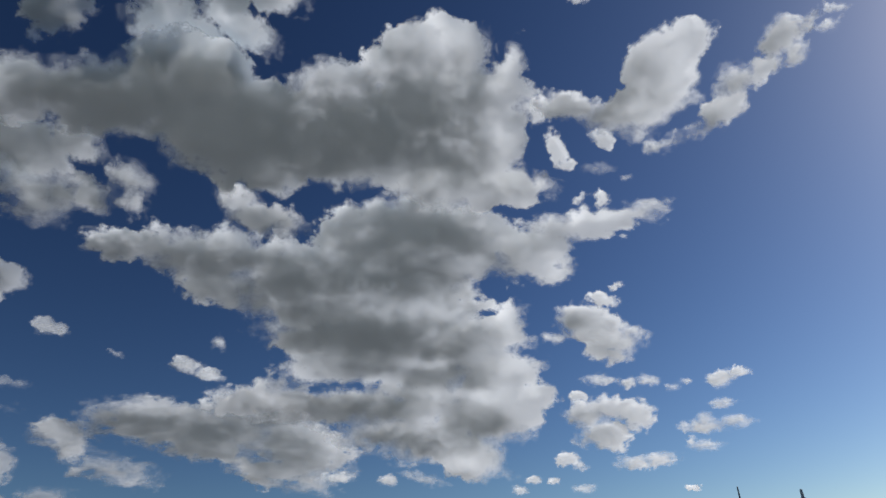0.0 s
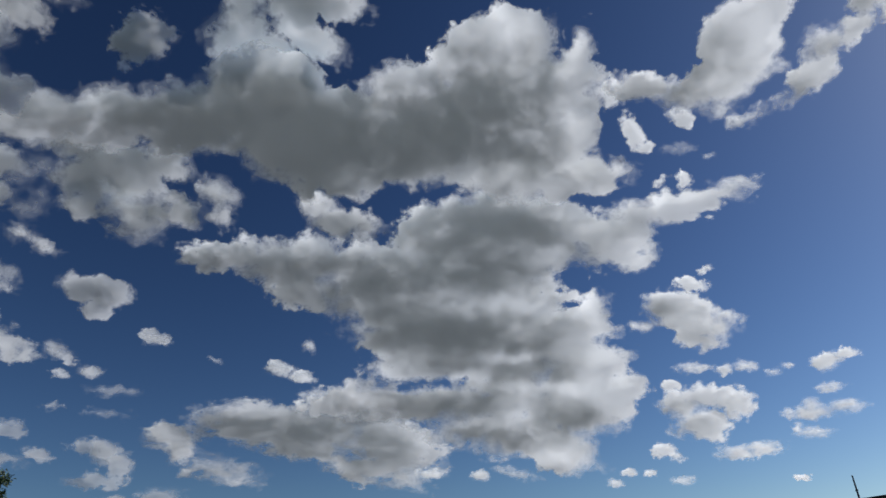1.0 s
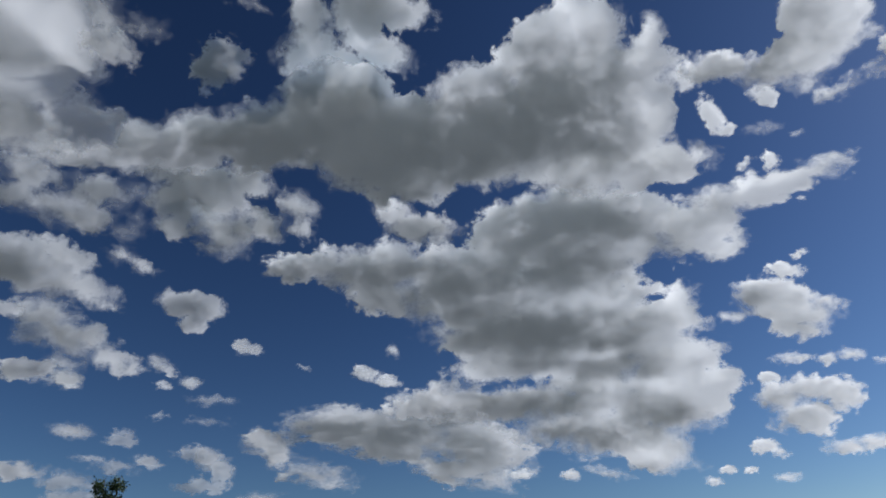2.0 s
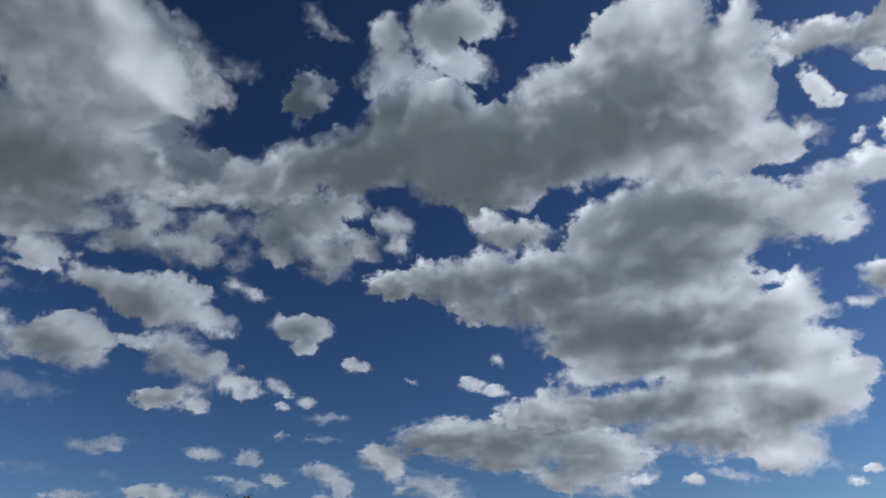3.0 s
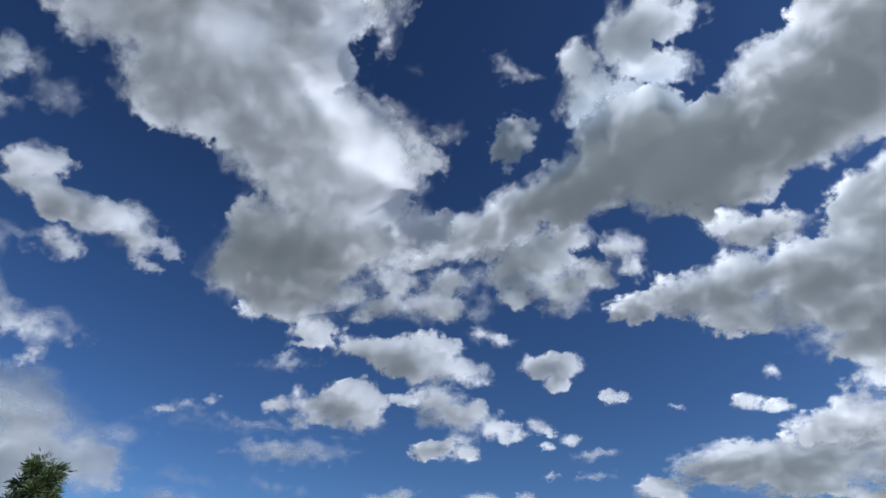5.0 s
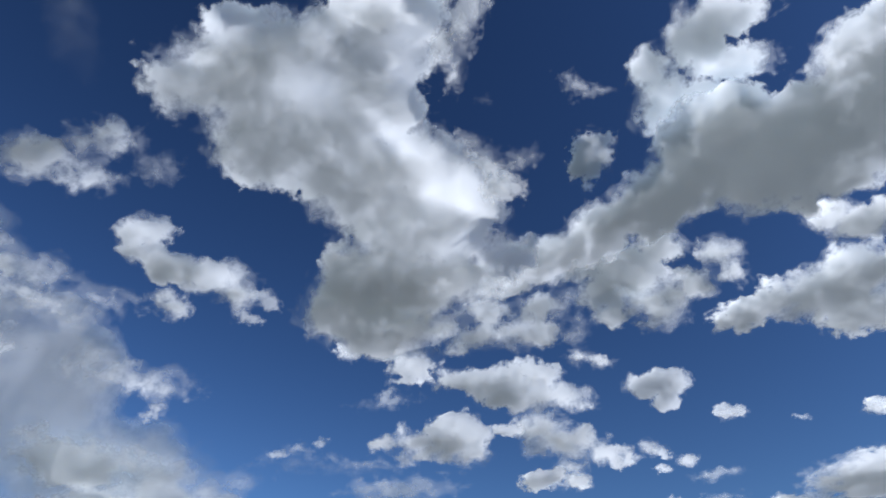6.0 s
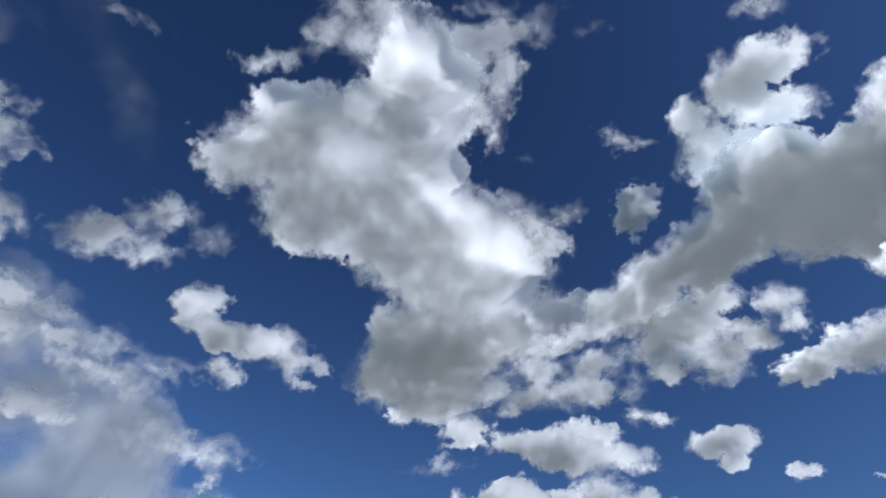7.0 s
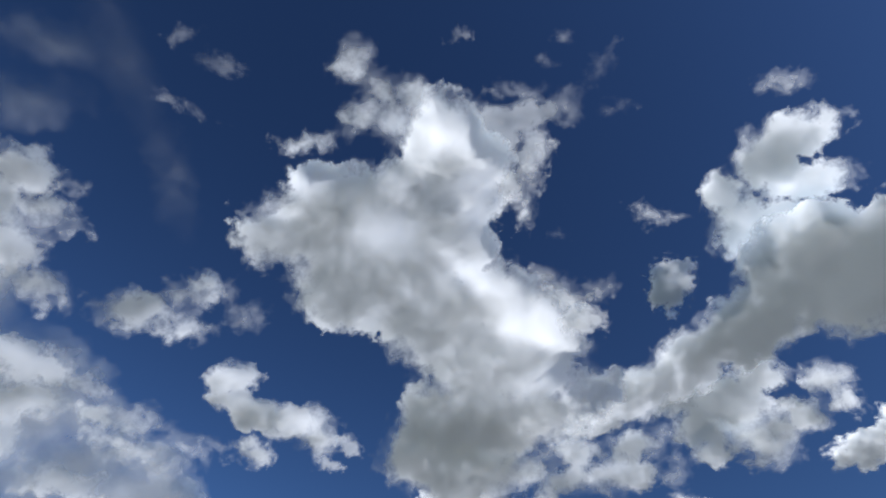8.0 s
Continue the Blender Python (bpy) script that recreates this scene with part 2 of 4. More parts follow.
    front = relief * (0.6 * swell + 0.2 * lump * heaps * rise)
    back = 0.5 * swell + 0.4 * lump * fractal(X, Y, 4.0 * lump, 2, seed + 15, 0.45) * rise
    back = np.maximum(back, 0.15 * swell + 0.02)
    front = np.maximum(front, 0.15 * swell + 0.02)
    D = mid + np.tan(np.radians(U))[..., None] * right + np.tan(np.radians(V))[..., None] * up
    D /= np.linalg.norm(D, axis=2)[..., None]
    height = np.clip(D[..., 2], 0.02, 1)
    # the flat base: nearer overhead, farther low down
    base = 0.3 * math.sin(radians(max(el, 5.0))) + 0.7 * np.maximum(height, 0.09)
    dist = np.minimum((1.0 + 0.6 * (far - 1.0)) / np.sqrt((base / BASE) ** 2 + (1 / REACH) ** 2), 4700.0)
    turn_m = dist * radians(1.0)
    near_p = EYE + D * (dist - front * turn_m)[..., None]
    far_p = EYE + D * (dist + back * turn_m)[..., None]
    cell = keep[:-1, :-1] & keep[1:, :-1] & keep[:-1, 1:] & keep[1:, 1:]
    # torn-off scraps become clouds of their own, specks are dropped
    left = {(int(r), int(c)) for r, c in zip(*np.nonzero(cell))}
    islands = []
    while left:
        todo = [left.pop()]
        isle = list(todo)
        while todo:
            r, c = todo.pop()
            for p in ((r + 1, c), (r - 1, c), (r, c + 1), (r, c - 1)):
                if p in left:
                    left.remove(p)
                    todo.append(p)
                    isle.append(p)
        islands.append(isle)
    islands.sort(key=len, reverse=True)
    islands = [s for k, s in enumerate(islands) if k == 0 or len(s) > 30][:9]
    index = np.arange(nu * nv).reshape(nv, nu)
    for k, isle in enumerate(islands):
        rc = np.array(isle)
        body_of_cloud(index, rc, near_p, far_p, depth, side_shade, light, X / grain, Y / grain, wisp * min(1.0, 0.22 + size / 2.4), dense,
                      label if k == 0 else "torn scrap of white vapour beside a larger cloud")


def body_of_cloud(index, rc, near_p, far_p, depth, side_shade, light, X, Y, wisp, dense, label):
    r, c = rc[:, 0], rc[:, 1]
    A, B, C, E = index[r, c], index[r, c + 1], index[r + 1, c + 1], index[r + 1, c]
    n = index.size
    quads = np.concatenate([np.stack([A, E, C, B], 1), np.stack([A, B, C, E], 1) + n])
    # skirt that closes the rim
    edge = {}
    for p, q in ((A, B), (B, C), (C, E), (E, A)):
        for i, j in zip(p.tolist(), q.tolist()):
            if (j, i) in edge:
                del edge[(j, i)]
            else:
                edge[(i, j)] = 1
    if edge:
        rim = np.array(list(edge))
        quads = np.concatenate([quads, np.stack([rim[:, 0], rim[:, 1], rim[:, 1] + n, rim[:, 0] + n], 1)])
    used, quads = np.unique(quads, return_inverse=True)
    quads = quads.reshape(-1, 4)
    P = np.concatenate([near_p.reshape(-1, 3), far_p.reshape(-1, 3)])[used]
    flat2 = lambda g: np.concatenate([g.ravel(), g.ravel()])[used].astype(np.float32)
    centre = P.mean(0)
    me = bpy.data.meshes.new("cloud")
    me.vertices.add(len(P))
    me.vertices.foreach_set("co", (P - centre).astype(np.float32).ravel())
    me.loops.add(quads.size)
    me.loops.foreach_set("vertex_index", quads.ravel().astype(np.int32))
    me.polygons.add(len(quads))
    me.polygons.foreach_set("loop_start", np.arange(0, quads.size, 4, dtype=np.int32))
    me.polygons.foreach_set("use_smooth", np.ones(len(quads), bool))
    me.update(calc_edges=True)
    for key, values in (("depth", flat2(depth)), ("side_shade", flat2(side_shade)), ("brighten", flat2(light)), ("wisp", np.full(len(P), wisp, np.float32)), ("dense", np.full(len(P), dense, np.float32)),
                        ("shell_alpha", np.where(used < n, 1.0, FAR_SIDE).astype(np.float32))):
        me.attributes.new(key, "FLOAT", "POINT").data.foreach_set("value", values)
    uv = me.uv_layers.new(name="sky_degrees")
    pairs = np.stack([flat2(X), flat2(Y)], 1)[quads.ravel()]
    uv.data.foreach_set("uv", pairs.ravel())
    me.materials.append(VAPOUR)
    me.validate()
    ob = new("cloud", me)
    ob.location = centre
    return tagged(ob, label, "cloud", "clouds in the sky")


cloud("towering grey-bodied cumulus bank with sunlit crest and ragged fringe", 6.8, 41.5, [(6.2, 5.8, 4.84, 3.41, 3), (2.8, 4.2, 4.38, 2.3, 12), (-2, 2.1, 5.32, 2.79, 3), (6.9, 0.5, 7.85, 5.7, 2), (0, -1.4, 10.9, 4.77, 2), (10.4, -1.5, 4.19, 5.13, 2), (8.1, -5.4, 6.52, 2.61, -3), (13.1, -5.5, 2.73, 1.93, 2), (15.9, -5.4, 1.95, 0.927, 10), (-9.9, -1.3, 7.02, 4.57, 2), (-13.3, 2.3, 4.86, 3.82, 3), (12.9, 5.4, 1.2, 1.97, 3), (11.7, 2.9, 2.91, 2.39, 3), (-8.1, -4.6, 5.25, 2.17, 2), (-15.4, 4.2, 3.83, 2.65, 3), (15.1, 1.6, 2.16, 1.08, 3), (-19.1, 1, 6.53, 3.48, -5), (-24.8, 1.5, 5.24, 2.92, -5), (-29.7, 1.5, 4.88, 2.69, -6), (-34, 3.3, 4.09, 2.9, -7), (-31.4, 2, 3.25, 2.43, -16)],
      thin=[(7.1, 7.4, 4.57, 2.47, 3), (12.6, -1.5, 2.7, 4.92, 2), (16.1, -5.1, 2.68, 1.43, 2), (3.8, -5.5, 4.53, 1.29, 2), (9.7, -6.6, 4.52, 1.62, 1), (13.4, 4.9, 1.44, 2.12, 3), (-1.5, 4.2, 2.89, 0.915, 12), (-5.7, 3.5, 1.87, 0.918, 3), (-16.6, 3, 2.8, 1.2, -5)],
      thick=[(-11.3, -4.2, 5.57, 2.15, 2), (-15.5, 0.3, 4.77, 3.2, 3), (-2.4, -1.3, 9.34, 2.86, 2), (-10.3, -0.6, 6.02, 3.03, 2), (-15.4, 2.6, 3.85, 2.47, 3), (2.9, 0.6, 3.94, 1.91, 2), (-23.5, 1.2, 5.33, 2.2, -5), (-11.3, -0.9, 7.87, 2.44, -5)], wisp=1.2,dimming=0.1)
cloud("broad layered grey cumulus bank with bright lit steps and pointed spur", 6.5, 22.7, [(4.9, 8, 9.63, 4.79, 1), (19.6, 9.9, 6.24, 1.55, 10), (24.4, 11.2, 2.82, 0.931, 15), (15.1, 7.4, 4.03, 2.8, 21), (17.2, 5.3, 1.89, 1.12, 21), (-10.7, 6.6, 9.62, 2.19, -6), (-17.4, 7.5, 4.38, 1.44, -8), (-11.5, 4.4, 4.2, 1.93, -12), (-19.7, 8.2, 2.28, 0.716, -3), (-1, 4, 11.5, 4.24, -3), (2, 0.5, 11, 3.74, 0), (9.4, -0.5, 5.45, 3.79, 0), (13.2, 2.1, 1.49, 1.28, 0), (13.2, -0.4, 1.23, 0.81, 0), (3, -2.9, 10.4, 2.7, -1), (12.4, -3, 3.42, 2.6, -1), (15.3, -5.6, 1.35, 1.23, -1), (3, -5.8, 12.3, 2.31, -1), (11.8, -7, 3.88, 3.02, -1), (14.8, -7.6, 1.44, 1.36, -21), (5, -8.8, 8.06, 2.26, -6), (9.8, -10.6, 3.4, 1.96, -11), (-5.7, -5.5, 7.19, 1.8, 2), (-16.8, 8.6, 1.55, 0.952, -19), (-11.2, 8.2, 2.78, 1.25, -9), (-20.4, 7.5, 2.07, 1.03, -19), (-14.7, 6.4, 3.67, 1.97, -18), (-6.3, 7.5, 2.1, 0.83, -9)],
      holes=[(14.5, 3.2, 1.09, 0.565, 0), (11.1, 1.9, 0.799, 0.406, 0), (14.9, -1.7, 0.878, 0.454, 0), (16.2, -4.4, 0.675, 0.398, -1), (-1.9, -4.5, 1.94, 0.286, -1)],
      thin=[(20.5, 10.2, 7.1, 1.86, 10), (16.3, 6.4, 3.55, 2.52, 32), (13.1, 8.7, 2.26, 2.57, 1), (13.2, 1.7, 2.22, 2.05, 0), (12.9, -2.6, 2.93, 2.51, -1), (13.5, -6.5, 2.66, 2.95, -1), (5.2, 2.1, 4.51, 1, -8), (10.6, -2.4, 2.9, 0.95, 11), (6.2, -2.9, 2.4, 0.7, -14), (-4.6, -3.6, 2.8, 0.8, -14), (0.8, -4.3, 3, 0.75, 13), (5.6, -7.2, 2.7, 0.75, -12), (0.4, -8, 2.4, 0.7, 9), (10.9, -5.5, 3.91, 0.683, -1), (7.9, -11, 6.3, 0.873, -7), (-16.1, 8.6, 1.22, 0.579, 1), (-11.2, 8.6, 2.57, 0.777, -10), (-6, 7.6, 1.65, 0.395, 1), (-4, 3.2, 3.43, 0.789, -5), (9.5, 6.1, 3.04, 1.27, 11), (11.8, -9.6, 2.42, 1.42, -1), (-16.7, 8.8, 1.16, 0.601, -19), (-11.2, 8.7, 2.48, 0.674, -14), (-5.7, 7.8, 1.67, 0.459, -9)],
      thick=[(-11.6, 6.4, 10.5, 2.19, -5), (-19, 8, 3.39, 0.955, -5), (-8.3, 3.5, 4.31, 1.95, -10), (6, 10.3, 7.14, 1.72, 1), (6, 8.3, 5.59, 1.52, 1), (2.9, 4.5, 6.05, 1.11, 0), (-3.2, -0.2, 5.2, 1.15, 7), (4.6, -1, 4.2, 0.95, -9), (7.4, -3.9, 2.9, 0.7, 12), (-3.6, -5.7, 3.3, 0.85, -12), (2.6, -6.6, 2.6, 0.75, 11), (8.6, -8.6, 3.6, 1, 9), (4.2, -9.7, 3, 0.8, -10), (0.6, -8.6, 2.92, 0.647, -9)], far=1.2,wisp=1.2,layer=1.15)
cloud("long low cumulus bank with bumpy white tops", 19.5, 13.6, [(2.6, 3.6, 2.97, 1.01, 3), (4.6, 2.4, 5.13, 1.85, 3), (-4.4, 1.5, 4.87, 1.83, -2), (1.6, 0.9, 6.83, 2.34, -1), (7.6, -0.3, 4.97, 2.36, -18), (8.8, -3, 2.43, 1.14, -14), (-10.1, 0.3, 2.11, 1.1, -9), (-9.1, -0.7, 2.07, 0.865, -19), (-6.2, -2.3, 3.18, 1.13, -11), (-4.5, -3, 1.8, 0.746, 1), (5.1, -2.1, 4.61, 1.21, -14)],
      holes=[(-6.9, -0.4, 0.798, 0.535, -9)],
      thin=[(2.6, 4.2, 3.45, 0.648, 3), (-5, 2.7, 4.19, 0.614, 3), (-5.3, -3, 1.98, 0.577, 1), (8.3, -2.9, 2.8, 1.23, -14), (0.7, 1.4, 1.76, 0.626, 2), (5.3, -0.3, 2.79, 0.62, -13)],
      thick=[(-3.5, 1, 3.39, 0.779, -2), (3.9, 0.4, 5.09, 0.799, -10), (5, 2.4, 2.78, 0.647, 2)], far=1.4,wisp=1.2,layer=1.3,dimming=0.45)
cloud("small grey cumulus with a bright white crown", 16.7, 32.4, [(-2, 1.2, 1.84, 1.34, -9), (-0.2, -0.1, 3.07, 1.55, -4), (2, -0.6, 2.4, 1.08, 2)],
      thin=[(-2, 1.7, 1.66, 0.958, -3)],
      thick=[(0.8, -0.4, 3.34, 1.46, -2)], far=1.1,wisp=1.4)
cloud("great white cumulus tower with shaded flank and torn edge", 69, 47.6, [(0.5, 12.6, 4.65, 3.77, -15), (1.5, 8.7, 5.65, 5.49, 5), (-2.6, 7.1, 6.57, 3.08, 5), (-7.3, 3.5, 7.51, 5.6, 5), (-13.1, 2, 4.25, 3.11, 5), (-11, 7.2, 2.44, 1.99, 5), (-4, -0.3, 8.65, 5.63, 5), (-7.8, -3.1, 4.57, 3.1, -16), (1.8, 2.7, 4.63, 4.02, 5), (1.3, -3.9, 6.6, 5.12, 5), (7.2, -2.4, 5.98, 4.13, -16), (10.3, -3.4, 4.35, 3.62, 5), (12.8, -5.6, 2.38, 1.9, 5), (6.6, -7.9, 7.32, 4.56, 5), (14.5, -9.3, 3.5, 2.45, 5), (3, -12.5, 5.21, 3.94, 4), (9.9, -11.6, 5.84, 2.99, 4), (0.3, -15.8, 3.59, 2.88, 4), (5.4, -16.8, 7.32, 3.22, 4), (-14.5, 4.5, 2.37, 0.9, 10), (7.5, 6.7, 0.898, 2, 5), (5.9, -12.3, 7.57, 4.01, 4), (3.2, -16, 6.14, 2.69, 4)],
      thin=[(-3.8, 2.8, 3.52, 2.01, 5), (0.9, 12.9, 4.56, 3.6, 5), (4.4, 7.5, 3.02, 5.44, 5), (5.6, -0.5, 5.45, 2.27, -16), (10.3, -3.9, 5.29, 3.52, -6), (11.9, -9, 4.28, 1.71, 5), (-12.1, 7.1, 2.42, 1.49, 5), (-14.7, 4.4, 2.37, 0.901, 5)],
      thick=[(3.2, -14.9, 4.95, 2.1, 4), (3.1, -15, 4.6, 2.21, 4)], far=0.85,wisp=1.8,dimming=-0.12)
cloud("ragged white cumulus tower with torn wispy flank", 23.6, 49.7, [(5, 1.7, 1.6, 1.06, -23), (2.2, 1.6, 3.84, 2.19, -11), (-0.2, 0.4, 2.8, 2.74, -32), (1.8, -2.3, 3.34, 1.57, -15), (-4.4, 0.4, 1.88, 1.93, -32), (-4, -2.4, 2.44, 2.19, -30), (-5.7, -3.5, 1.58, 1.39, -29), (-1.5, -3.6, 2.32, 1.56, -30)],
      thin=[(2.9, 2, 3.79, 1.75, -11), (2, -2.1, 3.26, 1.13, -15), (-4.3, 1.1, 1.48, 1.15, -32)],
      thick=[(-0.2, 0.1, 1.76, 0.974, -32), (-4.1, -3.1, 2.82, 1.37, -30), (-4.5, -1, 1.25, 1.38, -31)], wisp=1.3, far=1.18,dimming=0.95)
cloud("ragged white cumulus fringe hanging below a grey bank", 35.4, 32.6, [(-2.2, 1.1, 3.45, 2.66, 5), (-4.8, -0.1, 2.49, 1.77, -14), (0.7, 2.9, 2.49, 1.74, -6), (-0.5, -1.2, 3.15, 1.8, -14), (5.1, 1.3, 2.23, 1.7, -16), (5.5, -0.7, 1.73, 1.05, -27), (2.5, -1.1, 1.85, 1.47, -15), (-0, -3.5, 1.7, 1.03, -13), (-6, 3, 2.59, 1.83, -16), (-0.2, -2.4, 2.74, 1.6, 6), (-4.6, -1.6, 2.01, 1.51, -4)],
      thin=[(-1.5, 0.4, 3.73, 2.55, 5), (5.4, 1.2, 2.15, 1.69, -16), (0, -2.1, 2.29, 1.26, -14)],
      thick=[(-3.7, 2.9, 2.98, 1.79, -5), (2.1, -0.1, 1.51, 1.06, -15)], far=1.16,wisp=1.7,dimming=1.2)
cloud("bright white cumulus cloud with crisp sunlit edge", -25.4, 40.8, [(1.7, 1.2, 3.3, 2.82, 6), (3.6, 2.4, 2.39, 1.4, -10), (0.1, -1.5, 3.24, 2.34, 13), (-2.3, -1.7, 3.39, 1.78, -9), (-6.2, 0.2, 3.11, 1.32, -24), (-1.4, -3.7, 1.63, 0.701, -18), (2.1, -0.8, 2.15, 2.31, -20)],
      thin=[(2.8, 0.4, 2.48, 3.8, -4), (-0.3, -2.8, 3.68, 1.87, -3), (3.1, 3.1, 2.28, 1.14, -11)],
      thick=[(-3.7, -0.7, 2.07, 1.17, -19), (-6.5, 0.5, 2.83, 1.04, -19)], far=0.95,wisp=0.9)
cloud("soft broken white cloud patch below two heaps", 50.1, 30, [(0, 0, 5.6, 1.69, -2), (-3.9, -0.3, 3.03, 1.48, 3), (5, -0.2, 2.11, 1.21, 3), (5.4, -2.5, 1.3, 0.599, -17), (2.9, 2.2, 3.52, 1.51, 8), (-2.1, 1.9, 2.97, 1.24, 3), (10.4, 3.2, 3.01, 2.04, 4), (-5.9, 1.2, 1.93, 1.23, 3)], far=1.16,wisp=2.2,dense=0.92,dimming=0.75)
cloud("white cumulus heap with torn lower edge", 50.9, 25.6, [(-3.4, 0.6, 3.8, 1.26, -5), (0.1, -0.6, 4.04, 1.95, -7), (3.7, -1.2, 3.07, 1.37, -12), (1.7, 1, 2.98, 1.09, -2)],
      thin=[(3.1, -1.1, 2.97, 1.22, -12), (-1, 0.9, 3.94, 0.783, -2)],
      thick=[(-1.4, -0.9, 2.93, 0.969, -5)], far=1.25,wisp=1.1,dimming=0.55)
cloud("low white cumulus heap drawn out to one side", 46.9, 20.6, [(-1.7, 1.2, 2.54, 1.44, 1), (0, -0, 3.81, 1.43, -11), (3.6, -1.4, 2.53, 0.852, -7), (-2.4, -0.4, 1.45, 0.663, 1), (0.6, -2.1, 1.45, 0.561, 1)],
      thin=[(2.5, -1.2, 2.92, 0.852, -7), (-1.5, 1.6, 1.96, 0.771, 1)],
      thick=[(-0.9, -0, 2.44, 0.759, -9)], far=1.3,wisp=1.1,dimming=0.55)
cloud("small bright cumulus puff under a grey base", 62.5, 28.1, [(-0.3, 0.7, 2.67, 1.24, 4), (1.8, -0.7, 2.24, 1.25, 9), (-3.7, 0.4, 1.54, 0.749, 9), (1.3, -1.9, 1.66, 0.571, 8)],
      thin=[(0.3, 1, 2.08, 0.862, 9)], far=1.15,wisp=1.2)
cloud("bright rounded white cumulus heap", 58.1, 21, [(1.5, 0.5, 2.92, 1.98, 5), (-1.4, 0, 1.92, 0.927, 5), (-4.9, -0.3, 1.14, 0.73, 5), (-3.2, 0.7, 0.626, 1.02, 5), (3, -1.2, 1.98, 0.84, 5), (-1, -1, 2.84, 0.598, 5)],
      thin=[(2.2, 1.1, 2.37, 1.33, 5)],
      thick=[(-0.8, -0.8, 2.76, 0.553, 5)], far=1.2,wisp=0.9,dimming=0.45)
cloud("small rounded white cumulus in clear sky", 37.8, 23.9, [(0.2, 0.4, 2.57, 1.18, 0), (0.4, -1, 1.28, 0.825, -3), (-1.2, 0.7, 1.49, 0.786, -3)],
      thick=[(-0.5, -0.5, 1.73, 0.584, -3)], far=1.15,wisp=0.8,dimming=1.2,dense=0.85)
cloud("boot-shaped white cumulus cloud in blue sky", 84, 33.9, [(-3.7, 1.6, 2.18, 1.4, 14), (-3.6, -0.2, 1.92, 1.17, -2), (-1.1, -0.8, 2.89, 1.44, -7), (2.5, -0.6, 3.1, 1.39, 13), (4.4, -1.7, 2.09, 1.46, -2), (0.5, -1.7, 1.87, 0.892, -7)],
      thin=[(-3.7, 2, 2.05, 1.03, 14), (3.5, -0.4, 2.84, 1.21, 13)],
      thick=[(-1.5, -1.3, 2.32, 0.711, -7), (3.5, -2.2, 1.86, 0.729, 12)], wisp=0.9)
cloud("small soft white cumulus puff in dark blue sky", 39.5, 44.1, [(0.4, 1.4, 1.97, 1.06, -3), (-0.3, -0.2, 1.79, 1.66, -3), (1.2, -0, 0.792, 1.56, -3), (-0.8, -2.1, 0.699, 0.691, -3)],
      thick=[(-0.6, -0.9, 1.49, 0.981, -3)], far=0.95,wisp=1.3,dimming=0.55)
cloud("ragged soft white cloud patch", 97.5, 38.7, [(1.2, 2, 2.75, 1.68, 46), (-1.9, -0.9, 3.45, 1.81, 24), (1.9, -0.8, 2.72, 1.39, 23), (-3.8, -1.2, 1.69, 1.16, 24)],
      thin=[(2, -0.2, 2.64, 1.39, 23)],
      thick=[(-1.8, -0.1, 2.52, 0.909, 24)], wisp=2.2,dense=0.85)
cloud("thin soft white cloud patch", 89.5, 40.5, [(0, 0, 2.13, 1.53, 18), (-2.2, 1.3, 1.14, 1.19, 19)], wisp=2.6,dense=0.5)
cloud("soft ragged white cloud bank", 111.6, 39.6, [(-3.4, 3.2, 2.71, 2.17, 39), (0.1, 1.4, 3.08, 1.7, 8), (-0.6, -1.5, 2.51, 3.14, 35), (2.6, -3.4, 2.71, 1.74, 5), (-3.5, -1.1, 2.73, 3.66, 37), (-0.3, 3.8, 1.52, 0.777, 15)],
      thin=[(-0.3, 0.3, 3.39, 2.11, 13)],
      thick=[(-2.8, 1.5, 2.13, 1.25, 38), (0.8, -2.5, 2.17, 1.05, 34)], wisp=2.4,dense=0.85)
cloud("hazy grey-white cloud bank", 103.6, 29.3, [(-1.6, 2, 4.4, 1.71, 8), (2.8, 1.7, 2.58, 1.12, -7), (-0.2, -0.5, 4.03, 1.72, 23), (5.5, -0.9, 3.27, 0.977, 6), (4, -4.8, 4.24, 1.38, 7), (-0.7, -4.1, 3.09, 2.35, 21), (-4.8, -1.2, 2.97, 3.56, 24)],
      thin=[(0.3, -3.3, 3.55, 1.99, 22), (-1.8, 3, 3.79, 0.827, 14)],
      thick=[(-0.2, 0.3, 3.31, 0.907, 24)], far=1.1,wisp=2.0,dense=0.8,dimming=-0.4)
cloud("soft white cumulus bank with torn edge", 93.6, 29.6, [(-2.1, 0.5, 3.41, 1.44, 7), (2.8, -0.1, 3.6, 1.11, 5), (-0.5, -1.7, 3.68, 1.27, 17), (2.3, -2.1, 2.5, 1.06, 16)],
      thin=[(2.4, -0.3, 3.48, 1.07, 7)],
      thick=[(-1.6, -0.2, 2.47, 0.842, 9)], far=1.15,wisp=2.0,dense=0.85,dimming=-0.4)
cloud("bright hazy veil of thin cloud", 101.5, 27.4, [(-2.8, 0.7, 7.41, 6.58, 22), (1.7, -3.1, 10.1, 5.22, 19), (-10.8, 6.7, 5.38, 10.8, 28), (4.9, -8.3, 10.6, 5.16, 15), (14.2, -11.1, 10.2, 5.49, 14), (8.7, -4.9, 5.92, 7.55, 19)], far=1.9,wisp=5.0,grain=2.0,dense=0.7)
cloud("very faint high streaks of thin cloud", 111.5, 51.3, [(-2.3, 2.5, 2.5, 7.16, 55), (4.6, -2.1, 2.18, 7.09, 48), (-6.3, 1, 6.02, 2.09, 26), (-5.6, -3.8, 4.58, 2.38, 52)], far=1.4,dense=0.16,wisp=5.0,grain=2.0)
